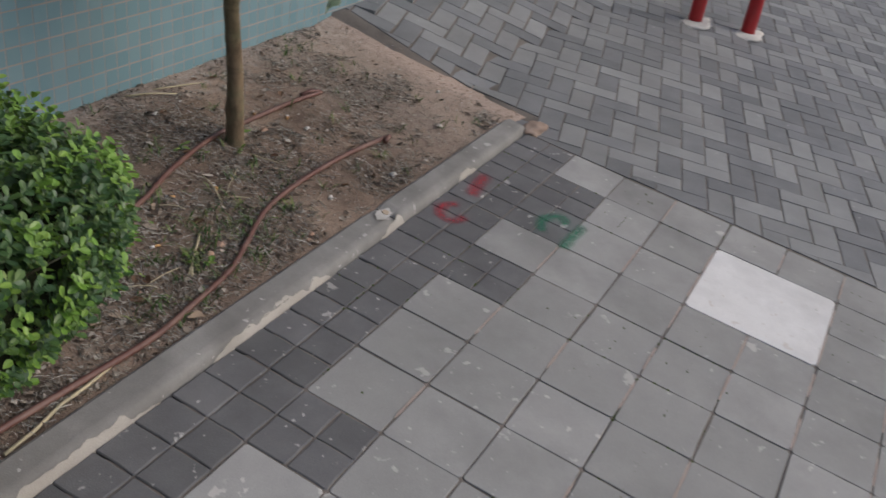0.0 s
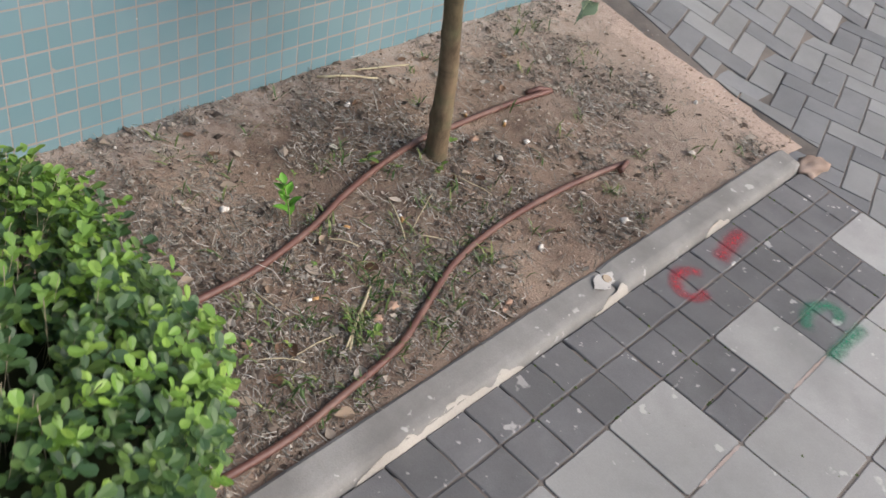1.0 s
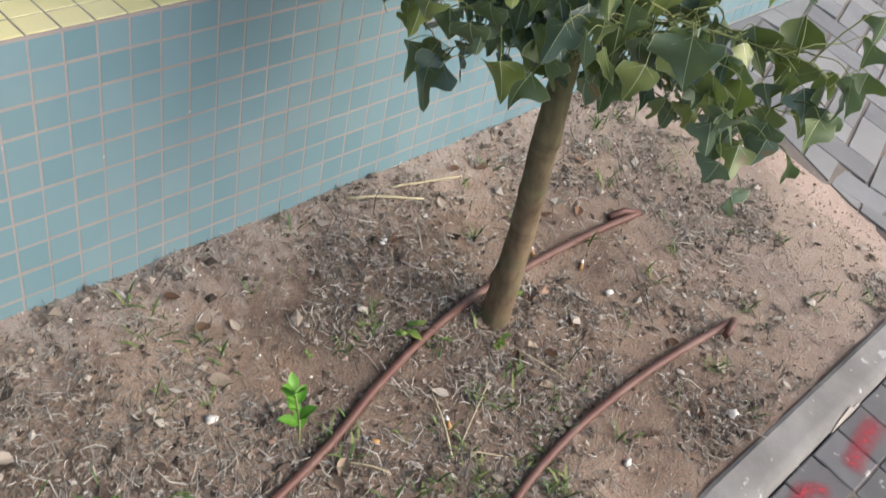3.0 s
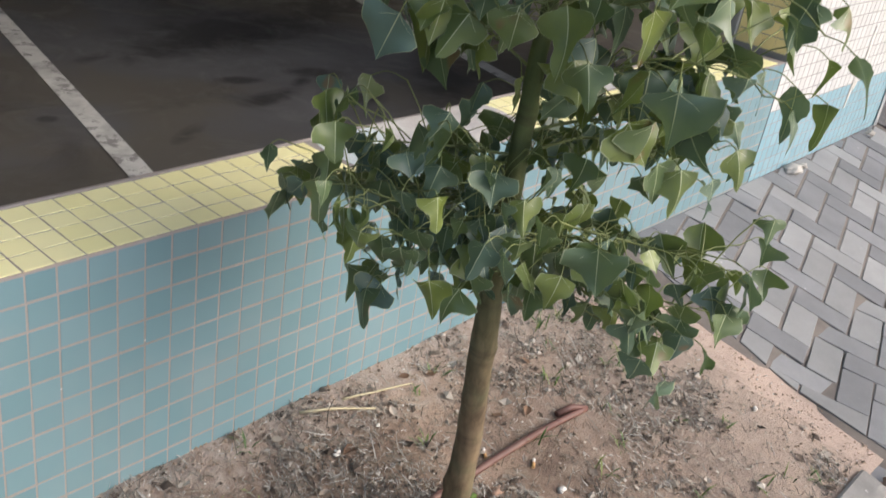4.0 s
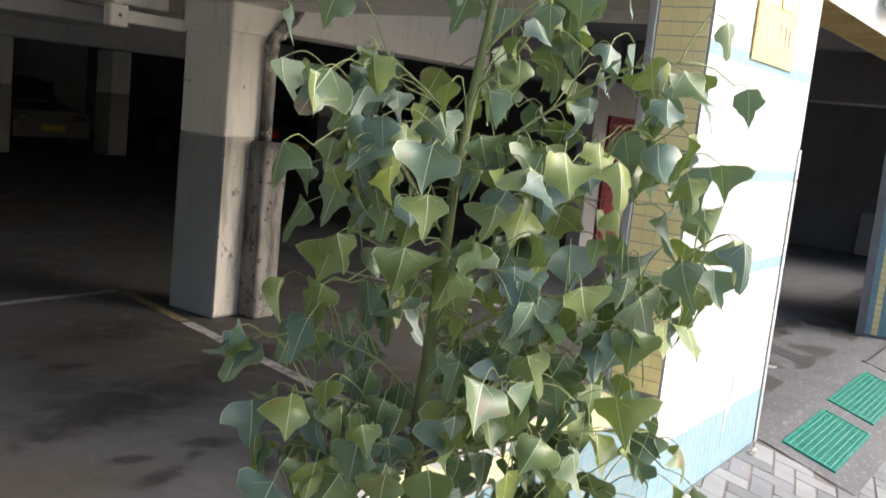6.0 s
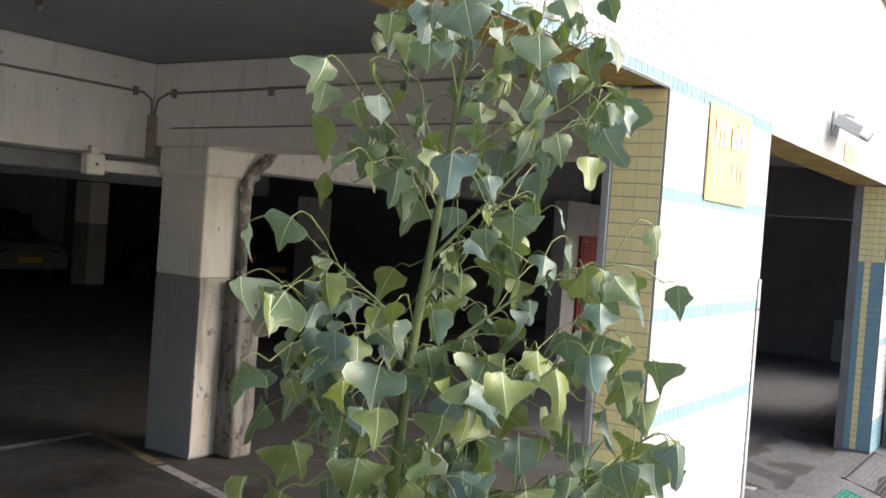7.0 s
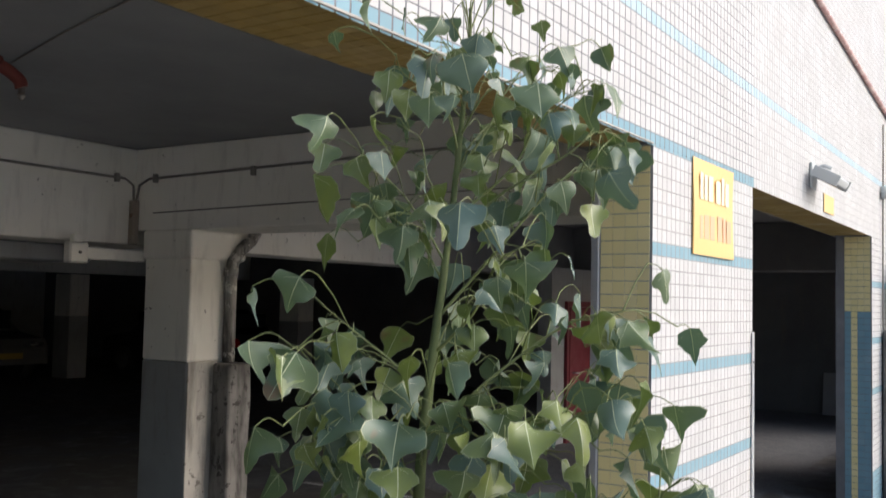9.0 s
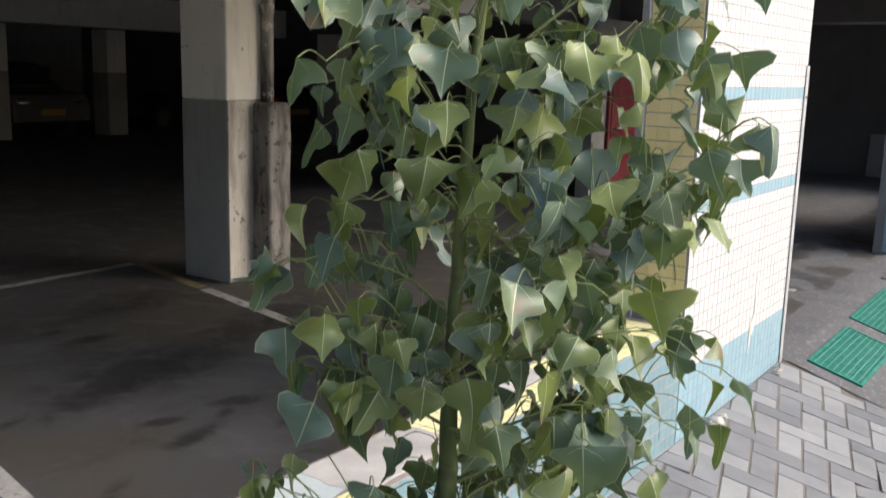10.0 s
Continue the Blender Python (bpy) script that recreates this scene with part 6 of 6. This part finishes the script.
for m in (M_REDMARK, M_GREENMARK):
    at = m.node_tree.nodes.new("ShaderNodeAttribute")
    at.attribute_name = "cover"
    mul = m.node_tree.nodes.new("ShaderNodeMath")
    mul.operation = "MULTIPLY"
    link(m, at.outputs["Fac"], mul.inputs[0])
    link(m, grey(m, noise_tex(m, coords(m), 70.0, 6.0, 0.75), 0.36, 0.60, 0.25, 1.0), mul.inputs[1])
    link(m, mul.outputs[0], m.node_tree.nodes["Principled BSDF"].inputs["Alpha"])


def spray(pts, width, mat, name, label):
    """A sprayed stroke, thinning out to both sides."""
    way = spline([(x, y, 0) for x, y in pts], 8)
    vs, fs, cover = [], [], []
    for i, p in enumerate(way):
        d = (way[min(i + 1, len(way) - 1)] - way[max(i - 1, 0)]).normalized()
        w = width * 0.85 * (1 + 0.35 * noise.noise(p * 30))
        s = Vector((-d.y, d.x, 0)) * w
        end = min(1.0, min(i, len(way) - 1 - i) / 3)
        for k, c in ((-1.15, 0.0), (-0.5, 0.58), (0, 0.85), (0.5, 0.58), (1.15, 0.0)):
            q = p + s * k
            vs.append((q.x, q.y, ground_z(q.x, q.y) + 0.0035))
            cover.append(c * end)
        if i:
            n = len(vs) - 10
            fs += [(n + j, n + j + 1, n + j + 6, n + j + 5) for j in range(4)]
    me = bpy.data.meshes.new(name)
    me.from_pydata(vs, [], fs)
    at = me.attributes.new("cover", "FLOAT", "POINT")
    at.data.foreach_set("value", cover)
    me.materials.append(mat)
    return tagged(new(name, me), label, "paint mark", kind="structure")


spray([(0.668, 0.146), (0.632, 0.184), (0.575, 0.186), (0.540, 0.148), (0.560, 0.108), (0.615, 0.100)], 0.026, M_REDMARK, "paint_mark", "faded red spray mark on dark pavers")
spray([(0.755, 0.155), (0.82, 0.165), (0.88, 0.175), (0.96, 0.178)], 0.034, M_REDMARK, "paint_mark", "faded red spray mark on dark pavers")
spray([(0.735, -0.15), (0.80, -0.115), (0.87, -0.125), (0.90, -0.165), (0.84, -0.19)], 0.028, M_GREENMARK, "paint_mark", "faded green spray mark on the pavers")
spray([(0.69, -0.242), (0.76, -0.238), (0.84, -0.240), (0.915, -0.246)], 0.030, M_GREENMARK, "paint_mark", "faded green spray mark on the pavers")

# ---- paving ----
paving = empty("paving")
tagged(paving, "pavement of grey concrete pavers with dark edging", "pavement", kind="structure")


def ring_mesh(name, ring, t, mat, b):
    """A flat piece with that outline: sides, a chamfer b wide, and a top face at z = 0."""
    bm = bmesh.new()
    n = len(ring)
    cx, cy = sum(p[0] for p in ring) / n, sum(p[1] for p in ring) / n
    low = [bm.verts.new((x, y, -t)) for x, y in ring]
    mid = [bm.verts.new((x, y, -b)) for x, y in ring]
    top = []
    for x, y in ring:
        d = math.hypot(x - cx, y - cy) + 1e-6
        top.append(bm.verts.new((x - (x - cx) / d * b * 1.3, y - (y - cy) / d * b * 1.3, 0)))
    for lo, hi in ((low, mid), (mid, top)):
        for i in range(n):
            bm.faces.new((lo[i], lo[(i + 1) % n], hi[(i + 1) % n], hi[i]))
    bm.faces.new(top)
    bmesh.ops.recalc_face_normals(bm, faces=bm.faces[:])
    me = bpy.data.meshes.new(name)
    bm.to_mesh(me)
    bm.free()
    me.materials.append(mat)
    return me


def paver_mesh(name, w, d, t, mat, b=0.0018, seed=0.0, worn=0.0012):
    """A paver with uneven, worn edges; top face at z = 0."""
    w, d = w / 2, d / 2
    cs = ((-w, -d), (w, -d), (w, d), (-w, d))
    ring = []
    for i in range(4):
        (x0, y0), (x1, y1) = cs[i], cs[(i + 1) % 4]
        for k in (0.03, 0.3, 0.65, 0.97):
            x, y = x0 + (x1 - x0) * k, y0 + (y1 - y0) * k
            j = worn * (noise.noise(Vector((x * 31, y * 31, seed))) - 0.4)
            r = math.hypot(x, y)
            ring.append((x + x / r * j, y + y / r * j))
    return ring_mesh(name, ring, t, mat, b)


def cut(ring, a, b, c):
    """The part of a flat outline where a * x + b * y >= c."""
    out = []
    for p, q in zip(ring, ring[1:] + ring[:1]):
        u, v = a * p[0] + b * p[1] - c, a * q[0] + b * q[1] - c
        if u >= 0:
            out.append(p)
        if u * v < 0:
            k = u / (u - v)
            out.append((p[0] + (q[0] - p[0]) * k, p[1] + (q[1] - p[1]) * k))
    return out


pr = random.Random(17)


def on_ground(x, y, turn=0.0, z=0.0):
    s = (ground_z(x, y + 0.02) - ground_z(x, y - 0.02)) / 0.04
    return (Matrix.Translation((x + pr.uniform(-.0012, .0012), y + pr.uniform(-.0012, .0012), ground_z(x, y) + z + pr.uniform(-.0016, .0010)))
            @ pose(0, 0, 0, math.degrees(math.atan(s)) + pr.uniform(-.35, .35), pr.uniform(-.35, .35), 0) @ pose(0, 0, 0, 0, 0, turn + pr.uniform(-.5, .5)))


def put(name, mesh, m):
    ob = new(name, mesh)
    ob.parent = paving
    ob.matrix_basis = m
    return ob


PX, PY = 0.241, 0.2285
GAP = 0.0024
BIGS = [paver_mesh("paver", PX - GAP, PY - GAP, 0.03, M_LIGHT_PAVER, 0.0016, 3.3 * k, 0.0026) for k in range(6)]
SMALLS = [paver_mesh("paver", PX / 2 - 0.0016, PY / 2 - 0.0016, 0.03, M_DARK_PAVER, 0.0028, 1.7 * k, 0.0034) for k in range(8)]
WHITE = paver_mesh("paver", 2 * PX - GAP, 2 * PY - GAP, 0.03, M_MARBLE)
DARK_CELLS = {(-3, 0), (1, 0), (3, 0), (4, 0), (-7, 0), (-8, 0), (-11, 0)}
M_LIGHT_J = stone("light_paver_far", (0.300, 0.303, 0.298), (0.375, 0.377, 0.368), vary=0.12, island=True, wear=0.4)
far_big = Joined()
for i in range(-46, 6):
    x = -0.006 + PX * (i + 0.5)
    for j in range(-2, 24):
        y = 0.004 - PY * (j + 0.5)
        if j < -1:
            continue
        if x > 1.44:
            continue
        if j == -1 or (i, j) in DARK_CELLS:
            for a in (-1, 1):
                for b in (-1, 1):
                    xx, yy = x + a * PX / 4, y + b * PY / 4
                    if i > -16:
                        put("paver", pr.choice(SMALLS), on_ground(xx, yy))
        elif i in (3, 4) and j in (3, 4):
            if (i, j) == (3, 3):
                put("paver", WHITE, on_ground(x + PX / 2, y - PY / 2))["label"] = "smooth white stone slab"
        elif i > -16 and j < 10:
            put("paver", pr.choice(BIGS), on_ground(x, y))
        else:
            far_big.piece(on_ground(x, y), BIGS[0])

far_big.done("paver_field", M_LIGHT_J, paving, "grey square pavers")

# herringbone field past the joint, laid askew to the wall, its edge bricks cut to the line
HW, ASKEW = 0.108, 16.0
M_HB_LIGHT_J = stone("herringbone_light_far", (0.212, 0.214, 0.211), (0.282, 0.284, 0.279), rough=0.6, spec=0.5, vary=0.16, island=True)
M_HB_DARK_J = stone("herringbone_dark_far", (0.148, 0.151, 0.155), (0.208, 0.211, 0.214), rough=0.6, spec=0.5, vary=0.18, island=True)
HB = [[paver_mesh("paver", 2 * HW - 0.0030, HW - 0.0030, 0.04, m, 0.0022, 2.1 * k, 0.003) for k in range(4)] for m in (M_HB_LIGHT, M_HB_DARK)]
far_l, far_d = Joined(), Joined()
ca, sa = math.cos(radians(ASKEW)), math.sin(radians(ASKEW))
for a in range(-24, 72):
    for b in range(-60, 24):
        k = (a - b) % 4
        if k not in (0, 3):
            continue
        u, v = (a + 1, b + 0.5) if k == 0 else (a + 0.5, b + 1)
        u, v = 1.900 + HW * u, 0.012 + HW * v
        x, y = u * ca - v * sa, u * sa + v * ca
        if not (1.35 < x < 9.2 and -5.6 < y < WALL_Y + 0.1) or (x > PIER_X and y > 0.86):
            continue
        ring = []
        for p, q in ((-1, -0.5), (1, -0.5), (1, 0.5), (-1, 0.5)):
            p, q = p * (HW - 0.0015), q * (HW - 0.003)
            if k == 3:
                p, q = -q, p
            ring.append((x + p * ca - q * sa, y + p * sa + q * ca))
        left = (1.452 if y < 0.24 else 1.648) + pr.uniform(-0.004, 0.004)
        done = cut(cut(ring, 1, 0, left), 0, -1, -(WALL_Y - 0.004))
        if x > PIER_X:
            done = cut(done, 0, -1, -0.765)
        if len(done) < 3 or abs(sum(p[0] * q[1] - q[0] * p[1] for p, q in zip(done, done[1:] + done[:1]))) < 0.0016:
            continue
        tone = noise.noise(Vector((a * 0.31, b * 0.31, 4.0))) * 0.5 + (0.12 if k == 0 else -0.12) + (0.10 if (a - b) // 4 % 2 else -0.10) + pr.uniform(-0.45, 0.45)
        light = tone > 0.0
        turn = ASKEW + (90 if k == 3 else 0)
        m = on_ground(x, y, turn)
        mesh = pr.choice(HB[0 if light else 1])
        if done != ring:
            w = m.inverted()
            flat = [w @ Vector((p, q, m.translation.z)) for p, q in done]
            mesh = ring_mesh("paver", [(p.x, p.y) for p in flat], 0.04, M_HB_LIGHT if light else M_HB_DARK, 0.0015)
        if x < 3.3 and y > -0.9:
            put("paver", mesh, m)
        else:
            (far_l if light else far_d).piece(m, mesh)
far_l.done("paver_field", M_HB_LIGHT_J, paving, "pale grey herringbone pavers")
far_d.done("paver_field", M_HB_DARK_J, paving, "dark grey herringbone pavers")

# pinkish mortar squeezed into the joints between the rows of pavers
M_POINTING = stone("pointing", (0.36, 0.29, 0.25), (0.48, 0.40, 0.36), vary=0.0, bump=0.8)
jv, jf = [], []
for j in range(1, 9):
    y0 = 0.004 - PY * j
    for i in range(-12, 6):
        if pr.random() > (0.75 if i > 0 else 0.3) or (i in (3, 4) and j == 4):
            continue
        if (i, j) in DARK_CELLS or (i, j - 1) in DARK_CELLS:
            continue
        xa, xb = -0.006 + PX * i + pr.uniform(0.0, 0.07), -0.006 + PX * (i + 1) - pr.uniform(0.0, 0.07)
        for k in range(11):
            x = xa + (xb - xa) * k / 10
            w = 0.0036 + 0.0030 * noise.noise(Vector((x * 40, y0 * 9, 2))) if 0 < k < 10 else 0.001
            jv += [(x, y0 - w, ground_z(x, y0 - w) + 0.0014), (x, y0 + w, ground_z(x, y0 + w) + 0.0014)]
            if k:
                n = len(jv) - 4
                jf.append((n, n + 2, n + 3, n + 1))
me = bpy.data.meshes.new("joint_mortar")
me.from_pydata(jv, [], jf)
me.materials.append(M_POINTING)
ob = new("joint_mortar", me)
ob.parent = paving
tagged(ob, "pinkish mortar in the paving joints", kind="stuff")

# moss and crumbs in the joints
M_MOSS = material("moss", (0.09, 0.12, 0.03), 0.9)
sv, sf = [], []
for k in range(1100):
    i, j = pr.randint(-10, 11), pr.randint(-2, 8)
    if pr.random() < 0.5:
        x, y = -0.006 + PX * i / 2, pr.uniform(-1.6, 0.22)
    else:
        x, y = pr.uniform(-1.6, 1.44), 0.004 - PY * j / 2
    if noise.noise(Vector((x * 2, y * 2, 3))) < 0.05:
        continue
    if x > 1.44 or y > 0.225:
        continue
    r = pr.uniform(0.002, 0.006)
    c = Vector((x, y, ground_z(x, y) - 0.003))
    n = len(sv)
    sv += [tuple(c + Vector(q) * r) for q in ((1, 0, 0), (0, 1, 0), (-1, 0, 0), (0, -1, 0), (0.1, 0, 1.1))]
    sf += [(n, n + 1, n + 4), (n + 1, n + 2, n + 4), (n + 2, n + 3, n + 4), (n + 3, n, n + 4)]
me = bpy.data.meshes.new("moss")
me.from_pydata(sv, [], sf)
me.materials.append(M_MOSS)
tagged(new("moss", me), "green moss tufts in the paving joints", "moss", kind="stuff")
